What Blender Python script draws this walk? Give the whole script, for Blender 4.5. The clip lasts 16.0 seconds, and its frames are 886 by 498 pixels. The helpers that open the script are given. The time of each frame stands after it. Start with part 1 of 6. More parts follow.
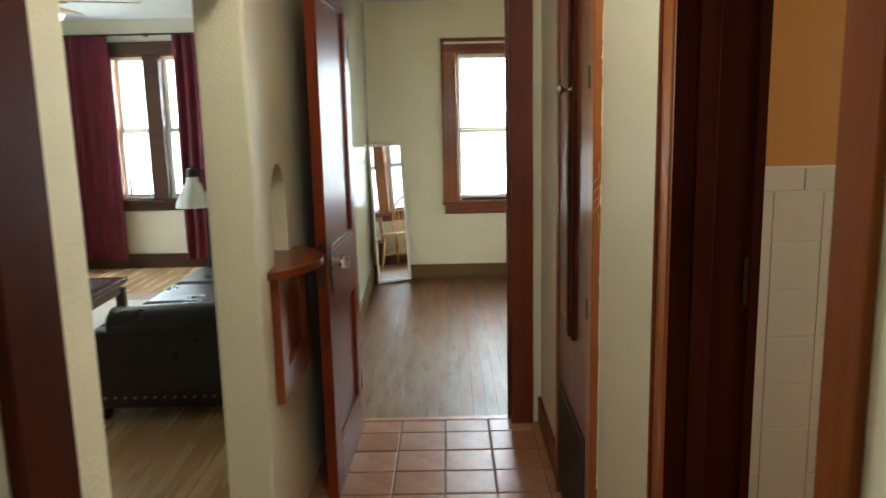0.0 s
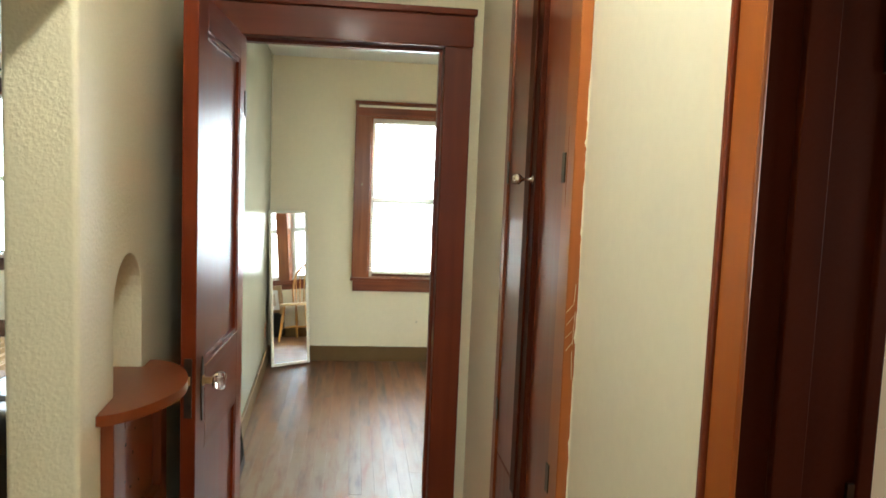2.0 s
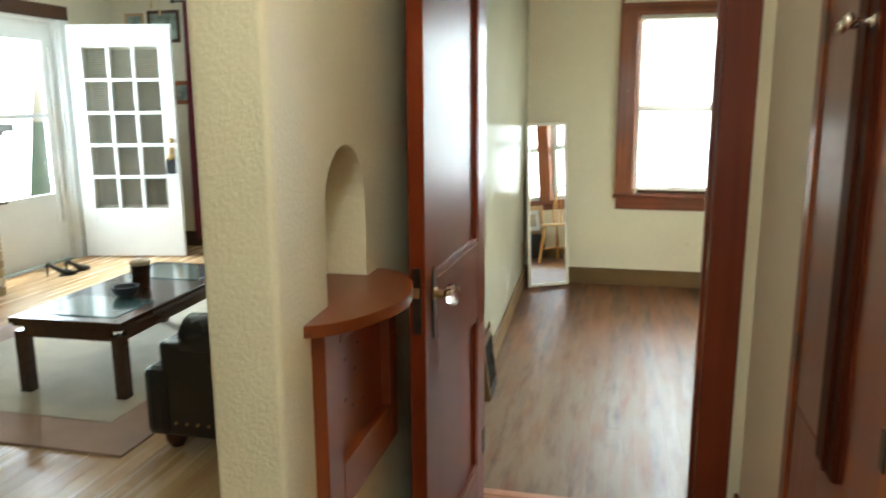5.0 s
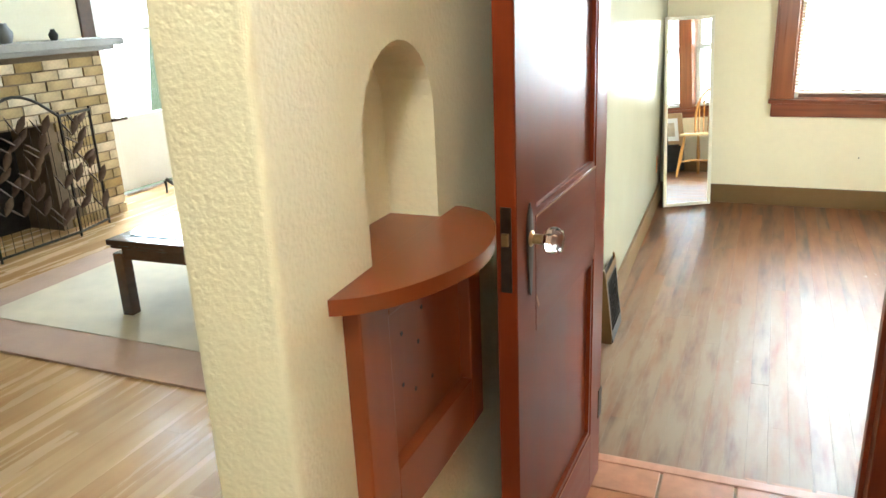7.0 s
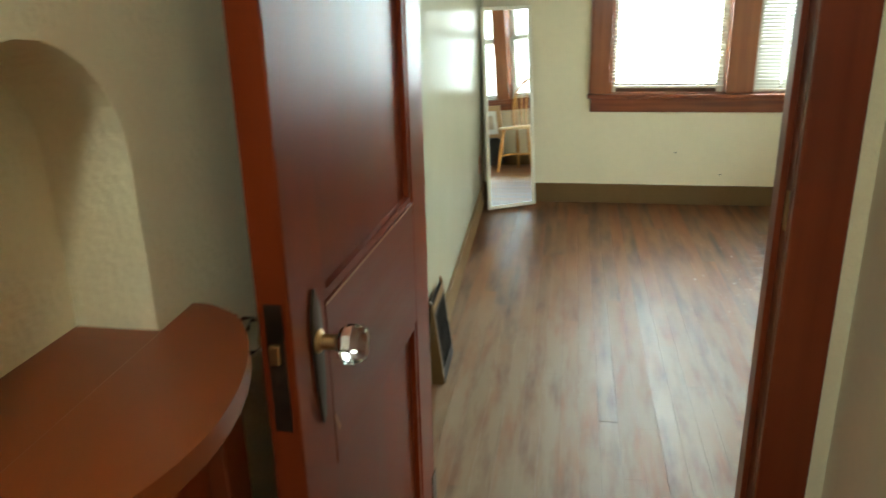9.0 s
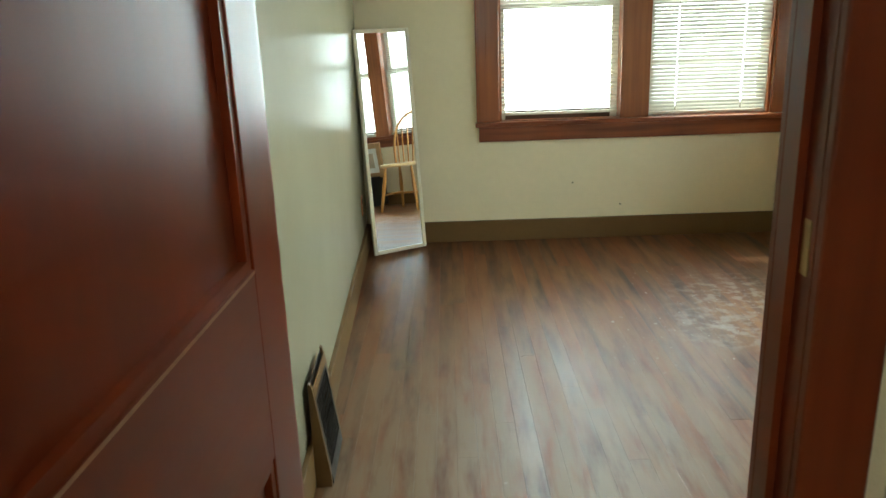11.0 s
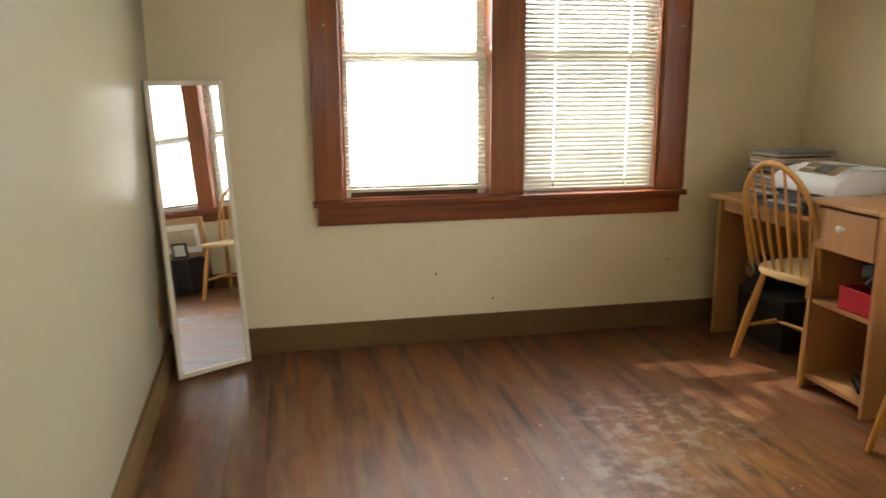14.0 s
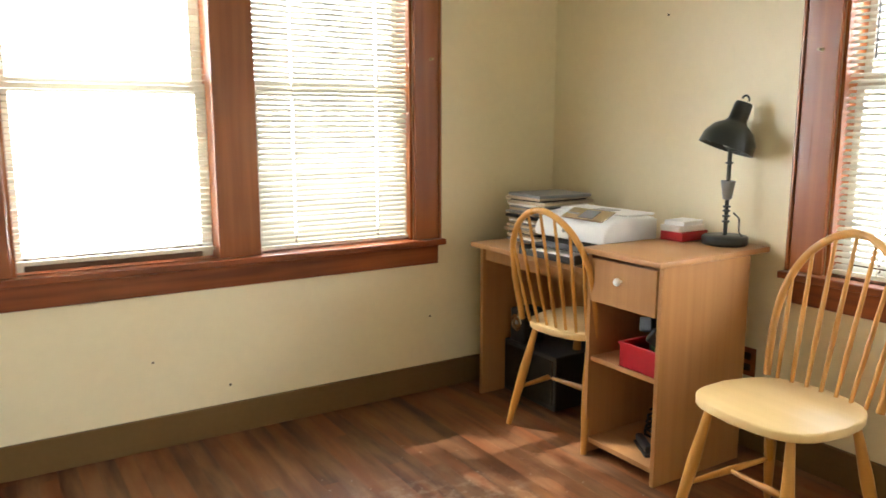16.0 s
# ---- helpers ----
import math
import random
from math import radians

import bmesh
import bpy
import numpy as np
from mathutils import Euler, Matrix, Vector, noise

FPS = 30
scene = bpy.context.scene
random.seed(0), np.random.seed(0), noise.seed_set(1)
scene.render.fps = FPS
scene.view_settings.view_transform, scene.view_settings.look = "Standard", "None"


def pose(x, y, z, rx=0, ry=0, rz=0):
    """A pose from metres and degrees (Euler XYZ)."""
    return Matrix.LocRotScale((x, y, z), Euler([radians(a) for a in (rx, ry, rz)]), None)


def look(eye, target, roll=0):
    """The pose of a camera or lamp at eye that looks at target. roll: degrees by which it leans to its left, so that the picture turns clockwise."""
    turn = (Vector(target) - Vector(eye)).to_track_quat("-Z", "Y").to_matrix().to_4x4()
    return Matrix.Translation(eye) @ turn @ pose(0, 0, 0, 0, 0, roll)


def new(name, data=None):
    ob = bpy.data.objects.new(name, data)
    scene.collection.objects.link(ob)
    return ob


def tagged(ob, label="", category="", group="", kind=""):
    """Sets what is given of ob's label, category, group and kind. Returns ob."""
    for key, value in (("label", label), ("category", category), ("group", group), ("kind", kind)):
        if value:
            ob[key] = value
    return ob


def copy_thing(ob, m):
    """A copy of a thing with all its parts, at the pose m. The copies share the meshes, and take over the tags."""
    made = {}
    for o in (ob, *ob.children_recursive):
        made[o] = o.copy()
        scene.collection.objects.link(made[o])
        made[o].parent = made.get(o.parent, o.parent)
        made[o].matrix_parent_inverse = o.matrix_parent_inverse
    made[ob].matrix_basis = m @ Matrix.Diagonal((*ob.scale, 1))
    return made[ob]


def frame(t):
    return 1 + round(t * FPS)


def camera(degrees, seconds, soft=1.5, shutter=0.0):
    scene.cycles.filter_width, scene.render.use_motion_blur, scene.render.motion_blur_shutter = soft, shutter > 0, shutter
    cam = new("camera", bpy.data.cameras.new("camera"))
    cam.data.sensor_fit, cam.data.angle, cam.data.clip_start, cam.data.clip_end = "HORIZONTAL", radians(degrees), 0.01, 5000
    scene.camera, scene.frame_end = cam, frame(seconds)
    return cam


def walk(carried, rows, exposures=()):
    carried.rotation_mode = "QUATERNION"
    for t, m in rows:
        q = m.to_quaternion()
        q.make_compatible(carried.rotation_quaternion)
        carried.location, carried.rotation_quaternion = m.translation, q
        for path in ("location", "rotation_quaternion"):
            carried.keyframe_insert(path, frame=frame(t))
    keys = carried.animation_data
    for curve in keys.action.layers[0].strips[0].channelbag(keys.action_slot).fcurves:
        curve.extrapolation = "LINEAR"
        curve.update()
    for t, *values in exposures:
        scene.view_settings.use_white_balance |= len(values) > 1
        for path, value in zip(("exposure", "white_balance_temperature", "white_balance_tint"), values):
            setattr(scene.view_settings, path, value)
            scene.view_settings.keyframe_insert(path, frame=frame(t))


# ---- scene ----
cam = camera(61.0, 16.0, shutter=0.5)
EXPOSURES = [(0, -0.1, 5950, 0), (1, 0.20, 5950, -2), (2, 0.46, 5900, 0), (3, 0.40, 5750, 2), (3.5, 0.46, 5650, 1), (4.0, -0.15, 5800, 0), (4.5, -0.5, 5900, -2), (5, 0.38, 6000, -2), (7.3, 1.35, 5900, 1), (8, 1.5, 5950, 2), (8.5, 1.03, 6050, -2), (9, 0.28, 5950, -9), (9.5, 0.2, 5950, -10), (12, -0.42, 6300, -6), (12.5, -0.5, 6550, 0), (13.5, -0.36, 6850, 9), (14, -0.22, 6900, 13), (14.5, 0.08, 6850, 13), (15, 0.22, 6800, 12), (16, 0.5, 6550, 8)]
PATH = [
    (0, (0.095, 0.628, 1.488), (0.079, 2.598, 1.141), -1.3),
    (0.5, (0.07, 0.844, 1.495), (0.165, 2.816, 1.173), -0.9),
    (1, (0.079, 1.053, 1.51), (0.194, 3.028, 1.22), 0.2),
    (1.5, (0.089, 1.196, 1.541), (0.246, 3.176, 1.31), 1.5),
    (2, (0.065, 1.262, 1.554), (0.303, 3.239, 1.371), 2.3),
    (2.5, (0.04, 1.285, 1.574), (0.336, 3.26, 1.46), 2.7),
    (3, (0.028, 1.295, 1.573), (0.338, 3.268, 1.47), 2.7),
    (3.5, (0.019, 1.35, 1.531), (0.305, 3.322, 1.358), 1.9),
    (4, (0.012, 1.439, 1.488), (0.094, 3.425, 1.265), 0.9),
    (4.5, (0.054, 1.547, 1.476), (-0.149, 3.517, 1.198), 0.5),
    (5, (0.097, 1.639, 1.44), (-0.353, 3.548, 1.048), -0.3),
    (7.5, (0.047, 2.195, 1.389), (-0.731, 3.919, 0.739), -2.4),
    (8, (0.066, 2.288, 1.38), (-0.714, 3.997, 0.696), -1.9),
    (8.5, (0.023, 2.448, 1.364), (-0.569, 4.231, 0.677), -0.8),
    (9, (-0.043, 2.621, 1.376), (-0.369, 4.482, 0.718), -1.4),
    (9.5, (-0.062, 2.724, 1.377), (-0.238, 4.607, 0.726), -1.8),
    (12, (-0.124, 3.519, 1.182), (-0.103, 5.454, 0.676), -2.0),
    (12.5, (-0.073, 3.702, 1.195), (-0.009, 5.637, 0.695), -1.8),
    (13, (-0.053, 3.851, 1.191), (0.069, 5.786, 0.697), -1.2),
    (13.5, (-0.049, 3.976, 1.21), (0.204, 5.911, 0.77), -0.6),
    (14, (-0.046, 4.088, 1.215), (0.342, 6.005, 0.798), -0.4),
    (14.5, (-0.022, 4.228, 1.222), (0.525, 6.116, 0.85), -0.1),
    (15, (0.035, 4.375, 1.243), (0.734, 6.215, 0.886), 0.5),
    (15.5, (0.087, 4.521, 1.229), (0.982, 6.273, 0.871), 0.9),
    (16, (0.103, 4.672, 1.236), (1.149, 6.343, 0.901), -0.0),
]
walk(cam, [(t, look(eye, target, roll)) for t, eye, target, roll in PATH], EXPOSURES)

# world, sun and window light
world = bpy.data.worlds.new("sky")
scene.world = world
world.use_nodes = True
wn = world.node_tree
sky = wn.nodes.new("ShaderNodeTexSky")
sky.sky_type = "NISHITA"
sky.sun_disc = False
SUN_WAY = Vector((0.38, -1.0, -1.55)).normalized()
sky.sun_elevation = math.asin(-SUN_WAY.z)
sky.sun_rotation = math.atan2(-SUN_WAY.x, -SUN_WAY.y)
wn.links.new(sky.outputs[0], wn.nodes["Background"].inputs[0])
wn.nodes["Background"].inputs[1].default_value = 0.12
sun = new("sun", bpy.data.lights.new("sun", "SUN"))
sun.data.energy, sun.data.angle, sun.data.color = 5.0, radians(0.6), (1.0, 0.93, 0.82)
sun.matrix_world = look((-6, 16, 16), Vector((-6, 16, 16)) + SUN_WAY)


def window_light(name, m, w, h, watts, colour=(0.93, 0.97, 1.0)):
    """Skylight that stands in a window's opening, or an added fill; m looks along its -z."""
    lamp = new(name, bpy.data.lights.new(name, "AREA"))
    lamp.data.shape, lamp.data.size, lamp.data.size_y = "RECTANGLE", w, h
    lamp.data.energy, lamp.data.color = watts, colour
    lamp.matrix_world = m
    return lamp


# ---- materials ----
def mat(name, colour, rough=0.5, metal=0.0, spec=0.5, vary=0.12, scale=3.0, bump=0.0, bump_scale=60.0, coat=0.0, stretch=(1, 1, 1), island=False, sheen=0.0, detail=6.0, piece=0.0):
    """Painted, plastic, cloth or metal surface with stains at a large scale and grain or relief at a small one."""
    m = bpy.data.materials.new(name)
    m.use_nodes = True
    t = m.node_tree
    b = t.nodes["Principled BSDF"]
    co = t.nodes.new("ShaderNodeTexCoord")
    mp = t.nodes.new("ShaderNodeMapping")
    mp.inputs["Scale"].default_value = stretch
    t.links.new(co.outputs["Object"], mp.inputs[0])
    big = t.nodes.new("ShaderNodeTexNoise")
    big.inputs["Scale"].default_value, big.inputs["Detail"].default_value = scale, 4.0
    small = t.nodes.new("ShaderNodeTexNoise")
    small.inputs["Scale"].default_value, small.inputs["Detail"].default_value = bump_scale, detail
    t.links.new(mp.outputs[0], big.inputs[0])
    t.links.new(mp.outputs[0], small.inputs[0])
    add = t.nodes.new("ShaderNodeMath")
    add.operation = "MULTIPLY_ADD"
    add.inputs[1].default_value = 0.45
    t.links.new(small.outputs[0], add.inputs[0])
    t.links.new(big.outputs[0], add.inputs[2])
    ramp = t.nodes.new("ShaderNodeValToRGB")
    lo = [c * (1 - vary) for c in colour]
    hi = [min(1, c * (1 + vary)) for c in colour]
    ramp.color_ramp.elements[0].position, ramp.color_ramp.elements[1].position = 0.45, 0.98
    ramp.color_ramp.elements[0].color, ramp.color_ramp.elements[1].color = (*lo, 1), (*hi, 1)
    t.links.new(add.outputs[0], ramp.inputs[0])
    tone = ramp.outputs[0]
    if piece:
        info = t.nodes.new("ShaderNodeObjectInfo")
        span = t.nodes.new("ShaderNodeMapRange")
        span.inputs["To Min"].default_value, span.inputs["To Max"].default_value = 1 - piece, 1 + piece
        t.links.new(info.outputs["Random"], span.inputs[0])
        hsv = t.nodes.new("ShaderNodeHueSaturation")
        sat = t.nodes.new("ShaderNodeMapRange")
        sat.inputs["To Min"].default_value, sat.inputs["To Max"].default_value = 1 + 0.6 * piece, 1 - 1.2 * piece
        t.links.new(info.outputs["Random"], sat.inputs[0])
        t.links.new(sat.outputs[0], hsv.inputs["Saturation"])
        t.links.new(span.outputs[0], hsv.inputs["Value"])
        t.links.new(tone, hsv.inputs["Color"])
        tone = hsv.outputs[0]
    t.links.new(tone, b.inputs["Base Color"])
    r2 = t.nodes.new("ShaderNodeMapRange")
    r2.inputs["To Min"].default_value, r2.inputs["To Max"].default_value = max(0.02, rough - 0.08), min(1, rough + 0.1)
    t.links.new(big.outputs[0], r2.inputs[0])
    t.links.new(r2.outputs[0], b.inputs["Roughness"])
    b.inputs["Metallic"].default_value = metal
    b.inputs["Specular IOR Level"].default_value = spec
    b.inputs["Coat Weight"].default_value = coat
    b.inputs["Coat Roughness"].default_value = 0.12
    b.inputs["Sheen Weight"].default_value = sheen
    if bump:
        bp = t.nodes.new("ShaderNodeBump")
        bp.inputs["Strength"].default_value, bp.inputs["Distance"].default_value = min(1, bump), 0.004 * max(1, bump)
        t.links.new(small.outputs[0], bp.inputs["Height"])
        t.links.new(bp.outputs[0], b.inputs["Normal"])
    return m


def wood(name, dark, light, rough=0.3, along="z", coat=0.0, grain=1.0, piece=0.0, bump=0.15, wear=None, spec=0.4, contrast=0.45, run=1.1, uneven=0.1):
    """Wood with long grain; piece: how far each board differs; wear: colour of rubbed patches."""
    m = bpy.data.materials.new(name)
    m.use_nodes = True
    t = m.node_tree
    b = t.nodes["Principled BSDF"]
    co = t.nodes.new("ShaderNodeTexCoord")
    info = t.nodes.new("ShaderNodeObjectInfo")
    shift = t.nodes.new("ShaderNodeVectorMath")
    shift.operation = "MULTIPLY_ADD"
    shift.inputs[1].default_value = (0, 0, 0) if not piece else (17, 31, 11)
    rnd = t.nodes.new("ShaderNodeCombineXYZ")
    for i in range(3):
        t.links.new(info.outputs["Random"], rnd.inputs[i])
    t.links.new(rnd.outputs[0], shift.inputs[0])
    t.links.new(co.outputs["Object"], shift.inputs[2])
    mp = t.nodes.new("ShaderNodeMapping")
    k = 28.0 * grain
    mp.inputs["Scale"].default_value = {"x": (run, k, k), "y": (k, run, k), "z": (k, k, run)}[along]
    t.links.new(shift.outputs[0], mp.inputs[0])
    g = t.nodes.new("ShaderNodeTexNoise")
    g.inputs["Scale"].default_value, g.inputs["Detail"].default_value, g.inputs["Distortion"].default_value = 1.0, 8.0, 0.15
    t.links.new(mp.outputs[0], g.inputs[0])
    big = t.nodes.new("ShaderNodeTexNoise")
    big.inputs["Scale"].default_value = 2.3
    t.links.new(co.outputs["Object"], big.inputs[0])
    mix = t.nodes.new("ShaderNodeMath")
    mix.operation = "MULTIPLY_ADD"
    mix.inputs[1].default_value = 0.5
    t.links.new(big.outputs[0], mix.inputs[0])
    soft = t.nodes.new("ShaderNodeMath")
    soft.operation = "MULTIPLY_ADD"
    soft.inputs[1].default_value, soft.inputs[2].default_value = contrast, 0.5 * (1 - contrast) - 0.5 * piece
    t.links.new(g.outputs[0], soft.inputs[0])
    t.links.new(soft.outputs[0], mix.inputs[2])
    if piece:
        pm = t.nodes.new("ShaderNodeMath")
        pm.operation = "MULTIPLY_ADD"
        pm.inputs[1].default_value = piece
        t.links.new(info.outputs["Random"], pm.inputs[0])
        t.links.new(mix.outputs[0], pm.inputs[2])
        mix = pm
    ramp = t.nodes.new("ShaderNodeValToRGB")
    ramp.color_ramp.elements[0].position, ramp.color_ramp.elements[1].position = 0.5, 1.0 + piece * 0.6 if 1.0 + piece * 0.6 < 1 else 1.0
    ramp.color_ramp.elements[0].color, ramp.color_ramp.elements[1].color = (*dark, 1), (*light, 1)
    t.links.new(mix.outputs[0], ramp.inputs[0])
    out = ramp.outputs[0]
    r2 = t.nodes.new("ShaderNodeMapRange")
    r2.inputs["To Min"].default_value, r2.inputs["To Max"].default_value = max(0.05, rough - uneven), min(1, rough + 1.2 * uneven)
    t.links.new(g.outputs[0], r2.inputs[0])
    rout = r2.outputs[0]
    if wear:
        geo = t.nodes.new("ShaderNodeNewGeometry")
        wm = t.nodes.new("ShaderNodeMapping")
        wm.inputs["Scale"].default_value = (13.0, 2.0, 1) if along == "y" else (0.9, 2.2, 1)
        t.links.new(geo.outputs["Position"], wm.inputs[0])
        wnz = t.nodes.new("ShaderNodeTexNoise")
        wnz.inputs["Scale"].default_value, wnz.inputs["Detail"].default_value, wnz.inputs["Roughness"].default_value = 1.0, 5.0, 0.6
        t.links.new(wm.outputs[0], wnz.inputs[0])
        wr = t.nodes.new("ShaderNodeValToRGB")
        wr.color_ramp.elements[0].position, wr.color_ramp.elements[1].position = 0.42, 0.62
        wr.color_ramp.elements[1].color = (0.55, 0.55, 0.55, 1)
        t.links.new(wnz.outputs[0], wr.inputs[0])
        wmx = t.nodes.new("ShaderNodeMix")
        wmx.data_type = "RGBA"
        wmx.inputs[7].default_value = (*wear, 1)
        t.links.new(wr.outputs[0], wmx.inputs[0])
        t.links.new(out, wmx.inputs[6])
        out = wmx.outputs[2]
        # tan traffic zone, two pale flaked patches, an orange stain, and specks of old paint
        for where, size, tint, strength, fine, lo, hi in (((0.0, 4.8), 2.1, (0.245, 0.175, 0.108), 0.9, 0.0, 0.32, 0.58), ((1.40, 6.12), 0.62, (0.36, 0.165, 0.04), 0.9, 0.0, 0.40, 0.62),
                                                          ((1.27, 6.46), 0.50, (0.40, 0.31, 0.23), 0.75, 15.0, 0.48, 0.62), ((1.06, 6.10), 0.36, (0.38, 0.31, 0.24), 0.75, 13.0, 0.46, 0.62),
                                                          ((1.15, 6.35), 1.10, (0.62, 0.57, 0.48), 0.9, 34.0, 0.66, 0.70), ((0.2, 5.6), 2.60, (0.55, 0.47, 0.38), 0.8, 26.0, 0.72, 0.76)):
            far = t.nodes.new("ShaderNodeVectorMath")
            far.operation = "DISTANCE"
            far.inputs[1].default_value = (*where, 0)
            t.links.new(geo.outputs["Position"], far.inputs[0])
            near = t.nodes.new("ShaderNodeMapRange")
            near.interpolation_type = "SMOOTHSTEP"
            near.inputs["From Min"].default_value, near.inputs["From Max"].default_value = size, 0.1 * size
            near.inputs["To Max"].default_value = strength
            t.links.new(far.outputs["Value"], near.inputs[0])
            spot = t.nodes.new("ShaderNodeTexNoise")
            spot.inputs["Scale"].default_value, spot.inputs["Detail"].default_value, spot.inputs["Roughness"].default_value = fine or 0.8 + 1 / size, 5.0, 0.6
            t.links.new(geo.outputs["Position"] if fine else wm.outputs[0], spot.inputs[0])
            grade = t.nodes.new("ShaderNodeMapRange")
            grade.inputs["From Min"].default_value, grade.inputs["From Max"].default_value = lo, hi
            t.links.new(spot.outputs[0], grade.inputs[0])
            cut = t.nodes.new("ShaderNodeMath")
            cut.operation = "MULTIPLY"
            t.links.new(near.outputs[0], cut.inputs[0])
            t.links.new(grade.outputs[0], cut.inputs[1])
            lay = t.nodes.new("ShaderNodeMix")
            lay.data_type = "RGBA"
            lay.inputs[7].default_value = (*tint, 1)
            t.links.new(cut.outputs[0], lay.inputs[0])
            t.links.new(out, lay.inputs[6])
            out = lay.outputs[2]
        rr = t.nodes.new("ShaderNodeMapRange")
        rr.inputs["From Min"].default_value, rr.inputs["From Max"].default_value = 0.3, 0.7
        rr.inputs["To Min"].default_value, rr.inputs["To Max"].default_value = rough - 0.05, rough + 0.10
        t.links.new(wnz.outputs[0], rr.inputs[0])
        per = t.nodes.new("ShaderNodeMath")
        per.operation = "MULTIPLY_ADD"
        per.inputs[1].default_value = 0.10
        t.links.new(info.outputs["Random"], per.inputs[0])
        t.links.new(rr.outputs[0], per.inputs[2])
        rout = per.outputs[0]
    t.links.new(out, b.inputs["Base Color"])
    t.links.new(rout, b.inputs["Roughness"])
    b.inputs["Specular IOR Level"].default_value = spec
    b.inputs["Coat Weight"].default_value, b.inputs["Coat Roughness"].default_value = coat, 0.1
    bp = t.nodes.new("ShaderNodeBump")
    bp.inputs["Strength"].default_value, bp.inputs["Distance"].default_value = bump, 0.002
    t.links.new(g.outputs[0], bp.inputs["Height"])
    t.links.new(bp.outputs[0], b.inputs["Normal"])
    return m


def glassy(name, colour=(1, 1, 1), rough=0.0, ior=1.45):
    m = bpy.data.materials.new(name)
    m.use_nodes = True
    b = m.node_tree.nodes["Principled BSDF"]
    b.inputs["Base Color"].default_value = (*colour, 1)
    b.inputs["Transmission Weight"].default_value, b.inputs["Roughness"].default_value, b.inputs["IOR"].default_value = 1.0, rough, ior
    return m


def lucent(name, colour, share):
    """Thin stuff that lets some light through: blind slats, lamp shades, curtains."""
    m = bpy.data.materials.new(name)
    m.use_nodes = True
    t = m.node_tree
    b = t.nodes["Principled BSDF"]
    b.inputs["Base Color"].default_value, b.inputs["Roughness"].default_value = (*colour, 1), 0.45
    tr = t.nodes.new("ShaderNodeBsdfTranslucent")
    tr.inputs[0].default_value = (*colour, 1)
    mx = t.nodes.new("ShaderNodeMixShader")
    mx.inputs[0].default_value = share
    t.links.new(b.outputs[0], mx.inputs[1])
    t.links.new(tr.outputs[0], mx.inputs[2])
    t.links.new(mx.outputs[0], t.nodes["Material Output"].inputs[0])
    return m


def glow(name, colour, strength):
    m = bpy.data.materials.new(name)
    m.use_nodes = True
    b = m.node_tree.nodes["Principled BSDF"]
    b.inputs["Base Color"].default_value = (*colour, 1)
    b.inputs["Emission Color"].default_value, b.inputs["Emission Strength"].default_value = (*colour, 1), strength
    return m


CREAM = (0.82, 0.75, 0.54)
PLASTER = mat("textured_cream_plaster", CREAM, 0.55, vary=0.05, scale=2.0, bump=0.60, bump_scale=112, detail=2.5)
BED_WALL = mat("bedroom_cream_paint", (0.87, 0.775, 0.55), 0.38, vary=0.04, scale=1.5, bump=0.06, bump_scale=30)
# same cream, darkened in colour for the weaker light on the west wall
GLOSS_WALL_DIMMED = mat("dimmed_glossy_cream_paint", (0.39, 0.365, 0.255), 0.18, spec=0.05, vary=0.03, scale=1.2, bump=0.03, bump_scale=9, detail=3.0)
# cream whitened to stand in for daylight falling across from the living room
HALL_PAINT = mat("whitened_cream_hall_paint", (0.83, 0.775, 0.61), 0.42, vary=0.04, scale=1.6, bump=0.10, bump_scale=38, detail=3.0)
LIV_WALL = mat("living_room_cream_paint", (0.74, 0.68, 0.52), 0.5, vary=0.05, scale=1.5, bump=0.15, bump_scale=45)
CEIL = mat("white_ceiling_paint", (0.86, 0.86, 0.82), 0.7, vary=0.03, bump=0.1, bump_scale=80)
ORANGE = mat("orange_bathroom_paint", (0.62, 0.28, 0.045), 0.45, vary=0.06, bump=0.08, bump_scale=40)
MAHOG = wood("mahogany_varnish", (0.105, 0.017, 0.0045), (0.235, 0.045, 0.0115), 0.33, "z", coat=0.12, spec=0.3)
DOORWOOD = wood("polished_door_varnish", (0.105, 0.015, 0.0035), (0.235, 0.040, 0.0095), 0.31, "z", coat=0.0, spec=0.15, bump=0.03, grain=0.6, run=2.2, uneven=0.06)
RUBBED = mat("bare_rubbed_wood", (0.36, 0.18, 0.095), 0.55, vary=0.2, scale=30)
MAHOG_H = wood("mahogany_varnish_across", (0.105, 0.017, 0.0045), (0.235, 0.045, 0.0115), 0.36, "x", coat=0.04, spec=0.22, contrast=0.3)
MAHOG_Y = wood("mahogany_varnish_lengthwise", (0.105, 0.017, 0.0045), (0.235, 0.045, 0.0115), 0.36, "y", coat=0.04, spec=0.22)
# rough mahogany with shade put into its colour, for dim trim
MAHOG_SHADED = wood("shade_darkened_mahogany", (0.026, 0.005, 0.0018), (0.075, 0.014, 0.0045), 0.5, "z", spec=0.06)
CUPWOOD = wood("glossy_cupboard_varnish", (0.115, 0.020, 0.006), (0.235, 0.048, 0.014), 0.30, "z", coat=0.15, spec=0.5, contrast=0.3, uneven=0.05)
REDDISH = wood("red_brown_varnish", (0.14, 0.027, 0.007), (0.29, 0.070, 0.018), 0.32, "z", coat=0.1, contrast=0.25, uneven=0.04)
REDDISH_Y = wood("red_brown_varnish_lengthwise", (0.14, 0.027, 0.007), (0.29, 0.070, 0.018), 0.32, "y", coat=0.1, contrast=0.2, uneven=0.04)
ORANGEWOOD = wood("orange_brown_varnish", (0.24, 0.055, 0.009), (0.38, 0.115, 0.022), 0.32, "z", coat=0.15)
